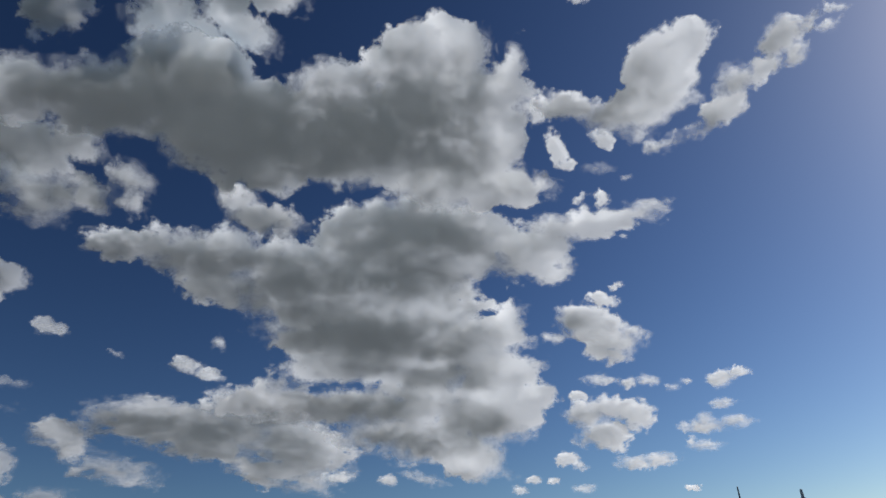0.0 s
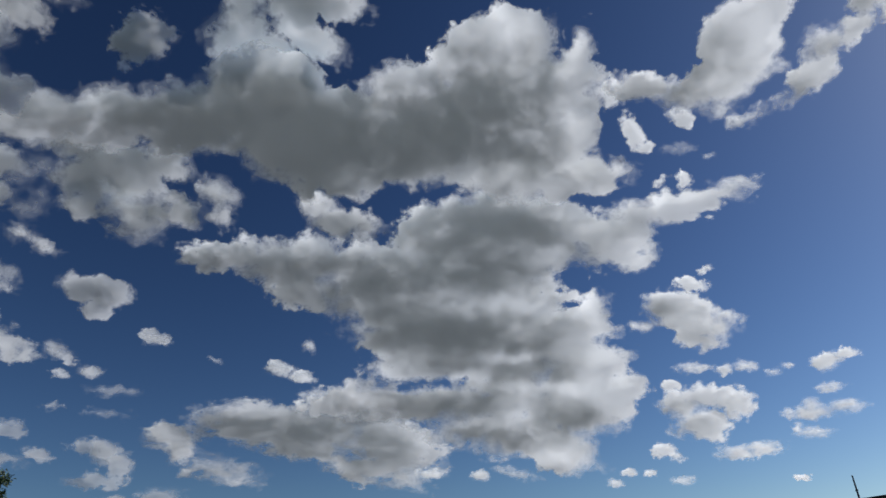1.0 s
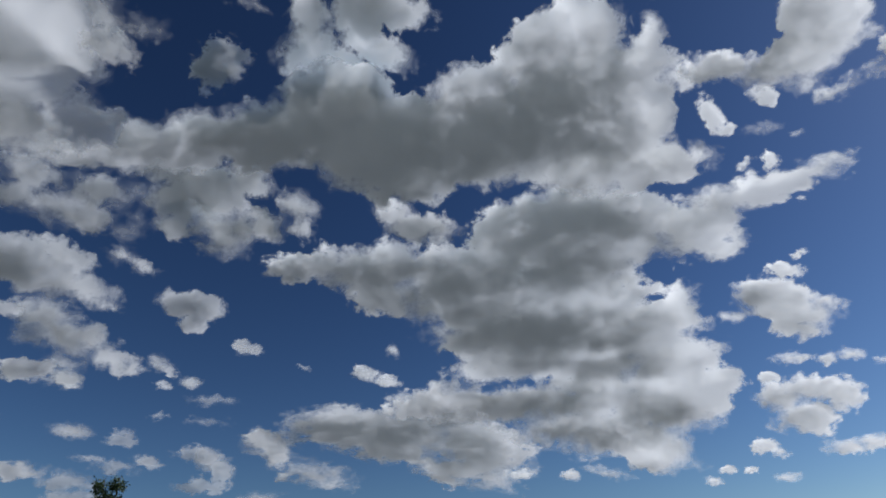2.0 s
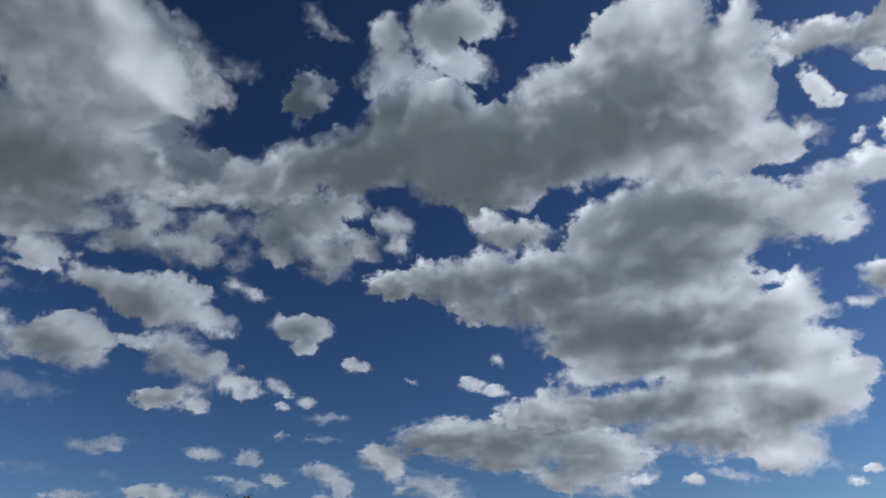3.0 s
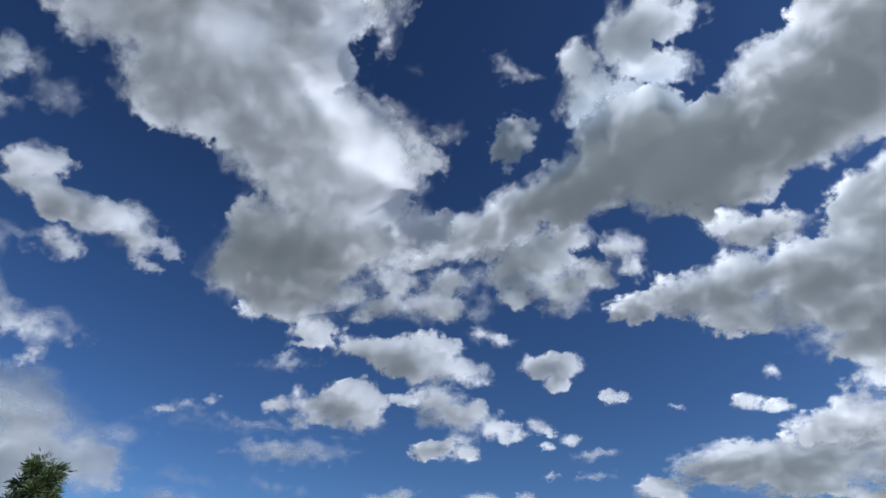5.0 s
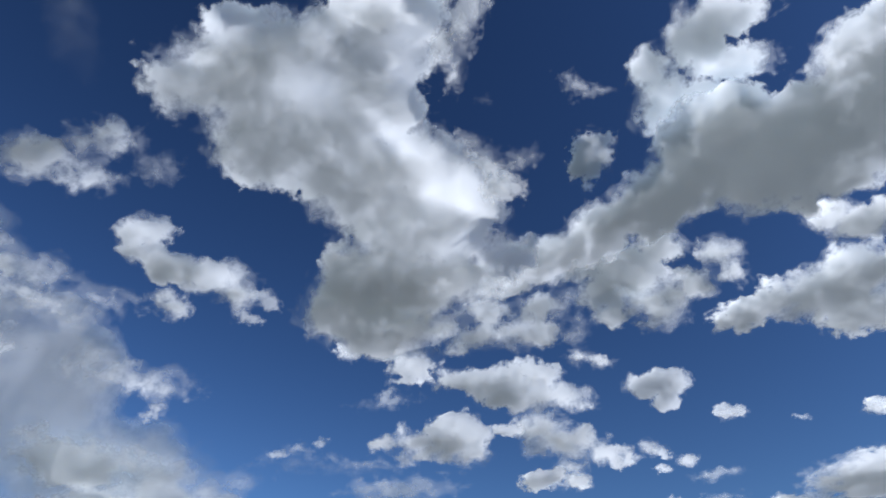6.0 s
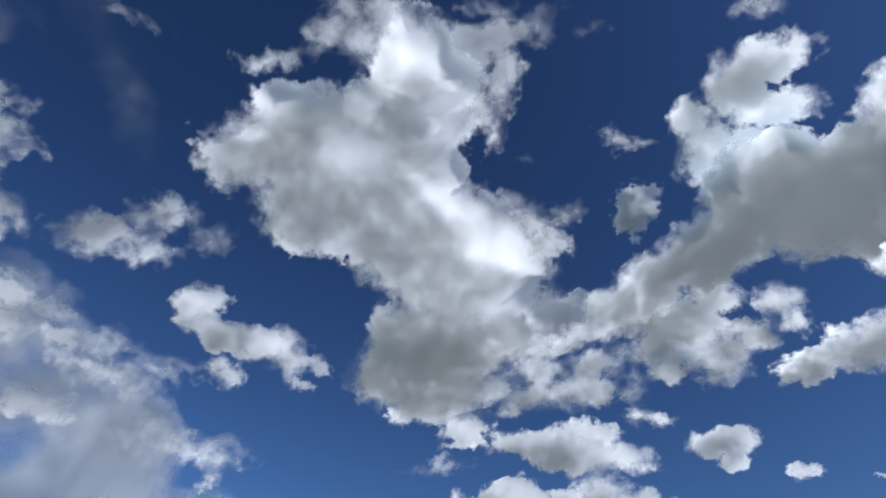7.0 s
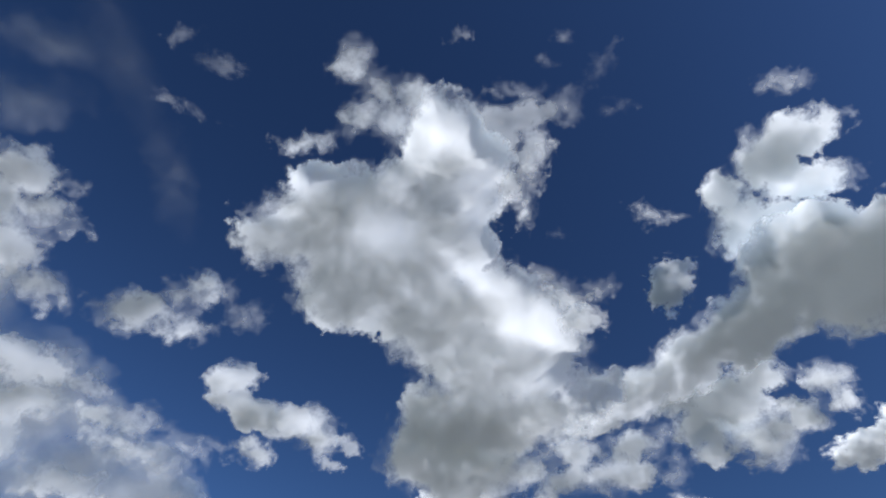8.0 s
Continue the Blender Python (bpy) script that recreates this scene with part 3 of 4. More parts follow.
cloud("broad soft grey-white cloud bank low in the sky", 83.3, 16.7, [(-4, 0.7, 5.47, 2, -2), (1.6, 0.1, 5.42, 1.74, 2), (7.4, 0.6, 3.02, 1.06, 16), (0.2, -1.9, 7.67, 1.71, 7), (6, -1.9, 3.27, 2.42, 10), (5, -0.1, 3.88, 1.53, 6), (1.8, -1.9, 4.04, 3.49, 11)],
      thin=[(8.2, 0.9, 2.61, 0.978, 16), (8.4, 1.3, 1.54, 1.06, 12), (-3.3, -1.6, 4.49, 0.793, 7)],
      thick=[(-1.3, 0.5, 3.56, 0.734, 3)], far=1.5,wisp=1.9,dense=0.8,grain=1.3,dimming=-0.3)
cloud("ragged white cloud patch", 85.1, 24, [(0.6, -0, 4.51, 1.23, 9), (-2.4, -0.1, 2.82, 1.3, 12), (1.8, -0.7, 2.58, 0.887, 12), (-4.2, 0.6, 2.67, 1.37, 13)],
      thin=[(1.3, -0.4, 3.33, 0.885, 12)], far=1.15,wisp=1.9,dense=0.85,dimming=-0.3)
cloud("small white cloud scrap", 83, 21.9, [(-0, 0.1, 0.796, 0.579, 32), (-0.6, -0.6, 0.803, 0.39, 10)], far=1.12,wisp=1.3,dense=0.85)
cloud("torn wispy fringe on a cumulus flank", 51.9, 44.8, [(0.1, 0.5, 2.5, 1.48, -38), (1.3, -1.8, 2, 1.76, -7), (3.1, 0.5, 2, 1.17, 13), (-1.1, 2.2, 1.95, 1.09, -28)], far=0.72,wisp=2.4,dense=0.6,grain=0.8)
cloud("torn wispy fringe on a cumulus flank", 54.8, 55.1, [(0.4, 1.4, 1.17, 2.55, 3), (1.5, 3.1, 0.972, 1.94, -7), (-0.5, -2.5, 0.792, 1.49, -7), (-1.5, 0.1, 1.24, 1.98, -7)], far=0.72,wisp=2.2,dense=0.55,grain=0.8)
cloud("tiny torn white cloud scraps below a heap", 39.4, 18.9, [(-0.3, 0.7, 0.731, 0.426, -2), (0.7, 0.1, 0.716, 0.429, -31), (2.5, -0.8, 0.721, 0.419, -2), (0.7, -1.3, 0.53, 0.278, -2)], far=1.2,wisp=1.3,dense=0.68,dimming=0.3)
cloud("tiny torn white cloud scraps beside a patch", 43.5, 27.1, [(-0.5, 0.3, 1.25, 0.547, -20), (1.2, -0.5, 0.75, 0.347, 0)], far=1.1,wisp=1.3,dense=0.68,dimming=0.3)
cloud("small faint cloud scraps in thin haze", 70.7, 20.1, [(-1.6, -0.6, 0.804, 0.298, 9), (-0, 0.1, 0.671, 0.39, 10), (1.7, 0.5, 0.528, 0.352, 10)], far=1.3,wisp=1.5,dense=0.6)
cloud("thin flat streaks of low cloud", 36, 15.9, [(1.3, 0.9, 1.28, 0.229, -3), (-2.7, -0.6, 0.618, 0.271, -3), (2.5, -0.9, 0.466, 0.224, -2), (0.5, -0.8, 0.706, 0.225, -2)], far=1.3,wisp=2.2,dense=0.48)
cloud("small torn white cloud scraps", 20.4, 19.2, [(-1.1, 0.2, 1.26, 0.499, -8), (0.7, -0.5, 0.974, 0.402, -8), (1.1, 2.3, 0.634, 0.37, -42)], far=1.25,wisp=1.2,dense=0.9,dimming=0.2)
cloud("broken white streak of small torn cumulus", -34.8, 38.2, [(3.1, 2, 1.6, 1.4, 19), (3.6, 0.4, 0.94, 1, -27), (1.3, 0.3, 1.7, 0.96, 19), (-0.8, 0.2, 1.8, 1.3, 8), (-2.1, -1.4, 2, 1.3, 14), (-4.4, -2.3, 2.3, 0.55, -8), (-7.6, -2.2, 1.8, 0.57, -13), (5, 2.4, 1.2, 0.63, 7)], far=0.9,wisp=1.3)
cloud("thin torn scrap of white cloud", -36.9, 43.3, [(-10.7, 7, 0.92, 0.43, -30), (4.6, -3.9, 0.75, 0.37, -6), (5.5, -2.9, 0.78, 0.39, -30)], wisp=1.3)
cloud("thin torn scrap of white cloud", -15.1, 37.3, [(-0.1, 0.2, 0.81, 1.6, 9), (0.6, -1.3, 0.58, 0.49, -11)], wisp=1.3)
cloud("thin torn scrap of white cloud", -19.8, 37.5, [(0, -0, 1.1, 0.71, -35)], wisp=1.3)
cloud("thin faint wisp of white cloud", -19.3, 34.8, [(-0.4, 0.3, 1.2, 0.39, -14), (1.7, -1.1, 0.42, 0.29, -14)], wisp=1.3,dense=0.6)
cloud("thin torn scrap of white cloud", -17.9, 32.6, [(0.5, -0.1, 0.71, 0.78, -12), (-1.3, 0.3, 0.72, 0.3, 8)], wisp=1.3)
cloud("white broken cumulus heap in clear blue sky", -15.7, 21.1, [(-1.1, 1.4, 2.4, 1.6, -19), (1.1, -0.9, 2.5, 1.3, -14), (0, -0, 2.8, 1.5, -9), (-3.6, 0.2, 1.2, 0.49, -9), (0.4, -2, 1.4, 0.71, -8), (3.3, -0.5, 0.82, 0.57, -9)], far=1.1)
cloud("small ragged white cloud puff", -16.9, 24, [(-0.2, -0.1, 1.3, 0.58, -20), (1.1, 0.8, 0.37, 0.19, -10)], far=1.1,wisp=1.2)
cloud("small flat white cloud puff", -15, 17.2, [(0, 0, 1.3, 0.42, -7)], far=1.1)
cloud("small flat white cloud puff", -18.5, 16.6, [(-1, 0.1, 0.73, 0.42, -8), (0.6, -0, 0.89, 0.46, -8)], far=1.1)
cloud("small faint white cloud puff", -21.3, 15.9, [(-0.3, -0.1, 0.66, 0.27, -9), (0.8, 0.2, 0.39, 0.18, -9)], far=1.1)
cloud("small white cumulus puff in clear sky", -25.4, 15.9, [(-0.5, -0.1, 1, 0.62, -5), (1, 0.2, 0.9, 0.31, -5)], far=1.1)
cloud("small flat white cloud puff", -24.6, 14, [(0, 0, 1, 0.35, -4)], far=1.1)
cloud("flat-based white cumulus puff in clear sky", -23.6, 12.5, [(-0.9, -0.1, 1.9, 0.52, -8), (1.4, 0, 1.3, 0.56, -3), (-0.6, 0.4, 0.75, 0.44, -9)], far=1.1)
cloud("small flat white cloud puff", -22.3, 11.1, [(0.2, -0.1, 1.2, 0.35, -8), (-0.8, 0.3, 0.42, 0.35, -8)], far=1.1)
cloud("white broken cumulus heap in clear blue sky", -15.4, 13.8, [(0.6, 1, 2.5, 0.92, -7), (-1.8, 0.7, 1.9, 1.2, -7), (2.3, 0.2, 1.2, 1.2, -7), (-0.5, -0.9, 2.3, 1.2, -7), (-0.2, -2, 1.6, 0.54, -6), (-2.2, -1.4, 0.64, 0.36, -6), (3.2, 0.5, 0.67, 0.36, -7)], far=1.1)
cloud("small white cloud puff", -13, 16.1, [(0, 0, 0.61, 0.38, -7)], far=1.1)
cloud("flat-based white cumulus puff low in the sky", -17.8, 10.3, [(-1, -0, 1.6, 0.52, -6), (0.8, 0.1, 1.6, 0.56, -1), (2, -0.2, 0.43, 0.26, -6)], far=1.1)
cloud("small white cumulus puff low in the sky", -11.4, 11.1, [(-0.2, 0.1, 0.93, 0.58, -5), (0.6, -0.5, 0.63, 0.36, -25)], far=1.1)
cloud("tiny white cloud puff near the horizon", -8.2, 9.7, [(0, 0, 0.51, 0.22, -4)], far=1.1)
cloud("tiny white cloud puff near the horizon", -7, 9, [(-0, -0, 0.61, 0.26, -4)], far=1.1)
cloud("tiny white cloud puff near the horizon", -12.3, 8.7, [(0, 0, 0.9, 0.26, -5)], far=1.1,dense=0.8)
cloud("tiny white cloud puff near the horizon", -9.9, 9.5, [(-0, 0, 0.37, 0.18, -5)], far=1.1)
cloud("tiny white cloud puff near the horizon", -20.8, 8, [(-0, 0, 0.33, 0.13, -6)], far=1.1)
cloud("small ragged white cloud low in the sky", 8.5, 10.7, [(0, -0, 1.5, 0.35, -1)], far=1.1,wisp=1.2,dimming=0.4)
cloud("small white cumulus puff low in the sky", 4.1, 10.4, [(-0, -0, 0.8, 0.36, -2)], far=1.1,dimming=0.4)
cloud("small ragged white cloud low in the sky", 1.6, 10.8, [(0.3, -0.3, 1.7, 0.4, -17), (-0.9, 0.7, 0.95, 0.27, -3)], far=1.1,wisp=1.2,dimming=0.4)
cloud("small white cumulus puff in clear sky", 32.5, 21.3, [(-0.4, 0.1, 0.67, 0.5, -2), (0.6, -0.1, 0.6, 0.34, 10)], far=1.3,dimming=1,dense=0.68)
cloud("small white cumulus puff in clear sky", 21.8, 19.7, [(-0.2, 0, 0.73, 0.5, 5), (0.9, -0.2, 0.35, 0.23, 5)], far=1.3,dimming=1,dense=0.85)
cloud("small white cumulus puff in clear sky", 19.8, 18.9, [(0, -0, 0.88, 0.41, 4)], far=1.3,dimming=1,dense=0.85)
cloud("faint torn scrap of cloud", 19.3, 21.4, [(0, 0, 0.54, 0.42, 4)], far=1.3,wisp=1.4,dense=0.51,grain=1.5,dimming=1)
cloud("faint thin scrap of cloud", 27.4, 19.9, [(0, 0, 0.5, 0.17, -14)], far=1.3,dense=0.51,dimming=1)
cloud("torn wispy white cloud tops", 81.1, 61.3, [(-2.8, 2.9, 2.1, 2.4, -29), (0.3, 1.4, 2.9, 1.7, -19), (-0.8, -1.2, 1.9, 2.7, -45), (1.9, -0.9, 3, 2.4, 15), (-5.1, -4.8, 3, 1.1, 23), (3.4, 1.2, 2.5, 2.4, 16)], far=0.97,wisp=2.6,dense=0.85,relief=0.7,grain=1.2)
cloud("torn wispy white cloud horn", 54.8, 59.7, [(0.4, 1.5, 4.3, 1.6, 4), (4.1, 1.8, 1.6, 1.6, -8), (-0.1, 3.7, 2.4, 1, -8), (0.8, -1.8, 1.8, 2.7, -22), (-1, -4.5, 1.8, 2.5, -7), (-2.2, 0.6, 2.5, 2.4, -8)], far=0.97,wisp=2.8,dense=0.5,relief=0.7,grain=1.2)
cloud("small white cumulus puff", 51.8, 21.8, [(0, -0, 1.2, 0.51, -2)], far=1.2,dimming=0.7,dense=0.85)
cloud("small white cumulus puff", 48.9, 17.5, [(-0.4, 0.1, 1.7, 0.67, -3), (1.2, -0.3, 0.84, 0.35, -3)], far=1.25,dimming=0.7,dense=0.85)
cloud("small ragged white cloud", 46.2, 17.7, [(0.1, -0.2, 1.2, 0.73, -23), (-0.3, 0.7, 0.93, 0.36, -4)], far=1.25,dimming=0.7,dense=0.68)
cloud("small white cumulus puff in clear sky", 32.2, 21.1, [(-0.2, -0, 1.1, 0.44, -10), (0.7, 0, 0.42, 0.31, -10)], far=1.2,wisp=1.3,dimming=1,dense=0.68)
cloud("faint thin streak of cloud", 63.2, 24.4, [(-0, -0.2, 2.7, 0.67, 10), (-0.1, 0.5, 1.2, 0.48, 22)], far=1.2,dense=0.5,wisp=2.2)
cloud("faint thin streak of cloud", 70.2, 20, [(-0.2, -0.1, 1.9, 0.4, 0), (1.3, 0.4, 0.46, 0.27, 5)], far=1.25,dense=0.38,wisp=2.2,dimming=0.2)
cloud("faint hazy patch of cloud", 61.8, 17.6, [(1, -0.5, 4, 1.1, 1), (-3.4, 1.7, 3.3, 0.45, -6)], far=1.25,dense=0.34,wisp=2.2,dimming=0.2)
cloud("small white cumulus scrap below a larger cloud", 84.3, 30.1, [(0.2, -0.1, 1.5, 1.1, 12), (-0.6, 0.5, 1.1, 0.75, 12)], far=1.0,wisp=1.3,relief=0.6)
cloud("small torn white cloud scrap", 76.2, 31.3, [(-0.7, -1.1, 1.2, 0.42, -6), (0.9, 0.4, 0.85, 0.66, -20), (-0.2, 1.1, 0.92, 0.38, 11)], far=1.0,wisp=2.6,dense=0.6,relief=0.5,grain=1.3)
cloud("thin torn wisp of cloud", 38.9, 50.3, [(-0.2, 0.1, 2, 0.59, -41), (0.7, -0.8, 1.4, 0.47, -4), (-0.8, 1, 0.57, 0.74, -14)], far=0.85,wisp=3.6,dense=0.42,relief=0.5,grain=1.3)
cloud("thin torn wisp of cloud", 51.1, 50.4, [(-0, -0, 0.98, 0.52, -24)], far=0.85,wisp=3.6,dense=0.42,relief=0.5,grain=1.3)
cloud("thin torn wisp of cloud", 39.5, 62.3, [(0.2, 1.1, 2.4, 0.85, 35), (-0.9, 1, 1.6, 0.47, 46), (0.2, -2.4, 2, 0.61, -16)], far=0.85,wisp=3.6,dense=0.4,relief=0.5,grain=1.3)
cloud("thin torn wisp of cloud", 54.7, 67.4, [(-4.1, 1.2, 1.2, 0.55, 11), (2.3, -1.8, 1, 0.41, -18), (4.1, -0.2, 0.83, 0.5, -9)], far=0.85,wisp=3.6,dense=0.42,relief=0.5,grain=1.3)
cloud("small torn white wisp of cloud", 17.3, 55, [(0.3, -0.1, 1.9, 1, -30), (-0.8, 0.3, 1.2, 0.6, -41)], far=0.88,wisp=2.2,dense=0.8,relief=0.7,grain=1.2)
cloud("thin torn streak of cloud", 108.2, 57, [(0.4, -2.9, 2.6, 0.55, 11), (0.7, 1.6, 2.2, 0.91, 21), (-2.8, 1.5, 1.1, 0.54, 55)], far=0.85,wisp=3.6,dense=0.48,relief=0.5,grain=1.3)
cloud("low thin grey cloud streak", 54.6, 12.4, [(1.7, 1.5, 2.3, 0.5, 11), (-1.8, -0.7, 3, 0.53, -4), (2.2, -0.7, 1.6, 0.4, -4)], far=1.5,dense=0.42,wisp=2.2,dimming=0.2)
cloud("small white cumulus puff low in the sky", 44.9, 13.6, [(0, 0, 1.1, 0.39, 3)], far=1.5,dimming=0.7,dense=0.68)
cloud("low white cloud heap near the horizon", 50.1, 10.5, [(1.8, 0.1, 2.4, 0.49, 3), (-3.3, -0.3, 1.9, 0.39, 3), (2.7, 0.4, 0.65, 0.41, 3)], far=1.5,dimming=0.35)
cloud("small white cloud scrap low in the sky", 40.3, 12.7, [(-0.8, 0.6, 1.1, 0.44, 2), (1.3, -0.9, 0.83, 0.34, -18)], far=1.5,dense=0.54,wisp=1.2,dimming=0.7)
cloud("low ragged white cloud", 34.5, 12, [(-0, 0.1, 1.7, 0.78, -23), (-1.7, 0.5, 0.92, 0.35, 0), (1.4, -0.8, 0.83, 0.52, 0)], far=1.5,dense=0.58,wisp=1.2,dimming=1)
cloud("small white cloud scrap low in the sky", 37.6, 17.9, [(0.7, 0.2, 0.75, 0.33, 2), (-1.2, -0.2, 0.56, 0.23, 2)], far=1.4,dense=0.54,dimming=1)
cloud("thin streak of low cloud", 36.9, 17.3, [(2, -0.5, 1.2, 0.23, 2), (1.9, -2.2, 1.2, 0.23, 1), (-2.7, 2, 0.7, 0.56, 2)], far=1.4,dense=0.34,dimming=0.2,wisp=2.2)
cloud("small white cloud puff beside a larger heap", 48.4, 17.6, [(-1, -0, 1.5, 0.79, 6), (2.2, -0.3, 1, 0.54, 5), (0.6, 0.4, 0.68, 0.44, 6)], far=1.2,dimming=0.35)
cloud("small soft white cloud puff", 43.4, 27.1, [(0.6, -0.2, 1, 0.57, -14), (-0.9, 0.3, 0.73, 0.48, 7)], far=1.1,wisp=1.2,relief=0.7,dimming=0.35,dense=0.8)
cloud("faint thin streak of low cloud", 69.2, 18.9, [(0.8, -0.1, 5.1, 0.68, 0), (-3, 0.6, 1.9, 0.39, 15)], far=1.3,dense=0.34,wisp=2.2,relief=0.4,grain=1.5,dimming=0.2)
cloud("faint thin patch of low cloud", 61.7, 17.1, [(0.8, 0.1, 4, 0.89, 8), (-2.2, 0, 2.1, 0.61, 5)], far=1.3,dense=0.38,wisp=2.2,relief=0.4,grain=1.5,dimming=0.2)
cloud("soft thin low cloud patch", 70, 13.5, [(-0.2, 1, 2.8, 0.56, -4), (-0.5, -0.4, 3.1, 0.71, 1), (1.4, -0.6, 1.6, 0.65, 6)], far=1.4,dense=0.59,wisp=2.2,relief=0.5,grain=1.5,dimming=0.2)
cloud("small soft low cloud patch", 62.9, 14.5, [(-0.3, -0, 2.4, 0.66, -5), (2.5, -0.2, 0.61, 0.39, 4)], far=1.4,dense=0.59,wisp=2.2,relief=0.6,grain=1.5,dimming=0.2)
cloud("small ragged white cloud low in the sky", 52.8, 13.8, [(0.4, 0, 1.9, 0.57, 11), (-1.2, -0.2, 0.82, 0.43, 2)], far=1.4,wisp=1.2,dense=0.72,dimming=0.7)
cloud("small white cumulus puff low in the sky", 44.6, 13.6, [(0, -0, 1.2, 0.48, 0)], far=1.4,dimming=0.7,dense=0.68)
cloud("low grey-white cloud bank near the horizon", 43.3, 10.1, [(-0.8, 0, 2.1, 0.76, -2), (2.1, 1.2, 1.5, 0.48, 4), (-0.2, -1.1, 2.1, 0.61, 3), (0.6, 1.7, 1.1, 0.32, 5)], far=1.45,dense=0.68,wisp=1.2)
cloud("hook-shaped soft white low cloud", 34.1, 11.1, [(-0.5, 1.4, 1.1, 0.73, -17), (0.8, 0.2, 0.91, 1.1, 2), (-0.7, -0.9, 1.8, 0.54, 2), (0.3, -1, 1.2, 0.42, 2)], far=1.4,dense=0.58,wisp=1.3,dimming=1)
cloud("small soft white cloud low in the sky", 30.9, 9.2, [(0.9, 0.1, 1.7, 0.55, 1), (-2.2, -0.4, 0.98, 0.33, 1)], far=1.4,dense=0.58,dimming=1)
cloud("small soft white cloud scrap", 44.9, 13.7, [(0, -0, 1.4, 0.47, -3)], far=1.3,dense=0.54,dimming=0.7)
cloud("tiny soft cloud scrap", 39.6, 12.5, [(0.6, -0.6, 1, 0.36, -9), (-1.5, 1.4, 0.6, 0.25, 5)], far=1.3,dense=0.41,dimming=1)
cloud("tiny soft cloud scrap", 36.7, 17.7, [(1.5, -0.9, 1.4, 0.35, 6), (-2.7, 1.4, 0.55, 0.44, 7), (-0.2, 0.3, 0.66, 0.35, 6)], far=1.3,dense=0.38,dimming=1)


# ---- outbuilding with masts on its roof ----
def part(name, bm, material, parent, label=""):
    ob = mesh_object(name, bm, material, parent)
    if label:
        tagged(ob, label)
    return ob


def add_box(bm, x0, x1, y0, y1, z0, z1, slope=0.0):
    """A box; slope lifts its +x side by that much per metre."""
    v = [bm.verts.new((x, y, z + slope * (x - x0))) for z in (z0, z1) for y in (y0, y1) for x in (x0, x1)]
    for f in ((0, 2, 3, 1), (4, 5, 7, 6), (0, 1, 5, 4), (2, 6, 7, 3), (0, 4, 6, 2), (1, 3, 7, 5)):
        bm.faces.new([v[i] for i in f])


def polar(az, dist, z=0.0):
    return Vector((-math.sin(radians(az)) * dist, math.cos(radians(az)) * dist, z))


house = new("outbuilding")
house.matrix_world = Matrix.Translation(polar(-26.6, 33.0)) @ Matrix.Rotation(radians(-26.6), 4, "Z")
HALF, DEEP, EAVES, RIDGE = 1.5, 6.0, 5.06, 5.12
for k, (x0, x1, y0, y1) in enumerate(((-HALF, HALF, 0.0, 0.22), (-HALF, HALF, DEEP - 0.22, DEEP), (-HALF, -HALF + 0.22, 0.225, DEEP - 0.225), (HALF - 0.22, HALF, 0.225, DEEP - 0.225))):
    bm = bmesh.new()
    add_box(bm, x0, x1, y0, y1, 0.0, EAVES)
    part("wall", bm, WALL, house)
for y0 in (0.0, DEEP - 0.22):
    bm = bmesh.new()
    tri = [[bm.verts.new((x, y, z)) for x, z in ((-HALF, EAVES + 0.003), (HALF, EAVES + 0.003), (0, RIDGE - 0.02))] for y in (y0, y0 + 0.22)]
    bm.faces.new(tri[0])
    bm.faces.new(tri[1][::-1])
    for k in range(3):
        bm.faces.new((tri[0][k], tri[1][k], tri[1][(k + 1) % 3], tri[0][(k + 1) % 3]))
    part("gable", bm, WALL, house)
PITCH = (RIDGE - EAVES) / HALF
for side in (-1, 1):
    # standing-seam sheets with a turned-down rim
    bm = bmesh.new()
    w = HALF + 0.25
    sheets = 14
    for k in range(sheets):
        ya, yb = -0.4 + (DEEP + 0.8) * k / sheets, -0.4 + (DEEP + 0.8) * (k + 1) / sheets
        for (a0, a1, thick) in ((ya + 0.02, yb - 0.02, 0.05), (yb - 0.02, yb + 0.02, 0.085)):
            pts = []
            for zz in (0.0, thick):
                for y in (a0, a1):
                    for x in (0.0, side * w):
                        pts.append(bm.verts.new((x, y, RIDGE - abs(x) * PITCH + zz)))
            for f in ((0, 2, 3, 1), (4, 5, 7, 6), (0, 1, 5, 4), (2, 6, 7, 3), (0, 4, 6, 2), (1, 3, 7, 5)):
                bm.faces.new([pts[i] for i in f])
    part("roof", bm, ROOF, house, "dark sheet-metal roof slope")
bm = bmesh.new()
ridge = bmesh.ops.create_cone(bm, cap_ends=True, segments=10, radius1=0.09, radius2=0.09, depth=DEEP + 0.8)
bmesh.ops.transform(bm, matrix=Matrix.Translation((0, DEEP / 2, RIDGE + 0.01)) @ Matrix.Rotation(radians(90), 4, "X"), verts=bm.verts)
part("ridge_cap", bm, ROOF, house)
tagged(house, "narrow pale outbuilding with a dark nearly flat metal roof", "outbuilding")


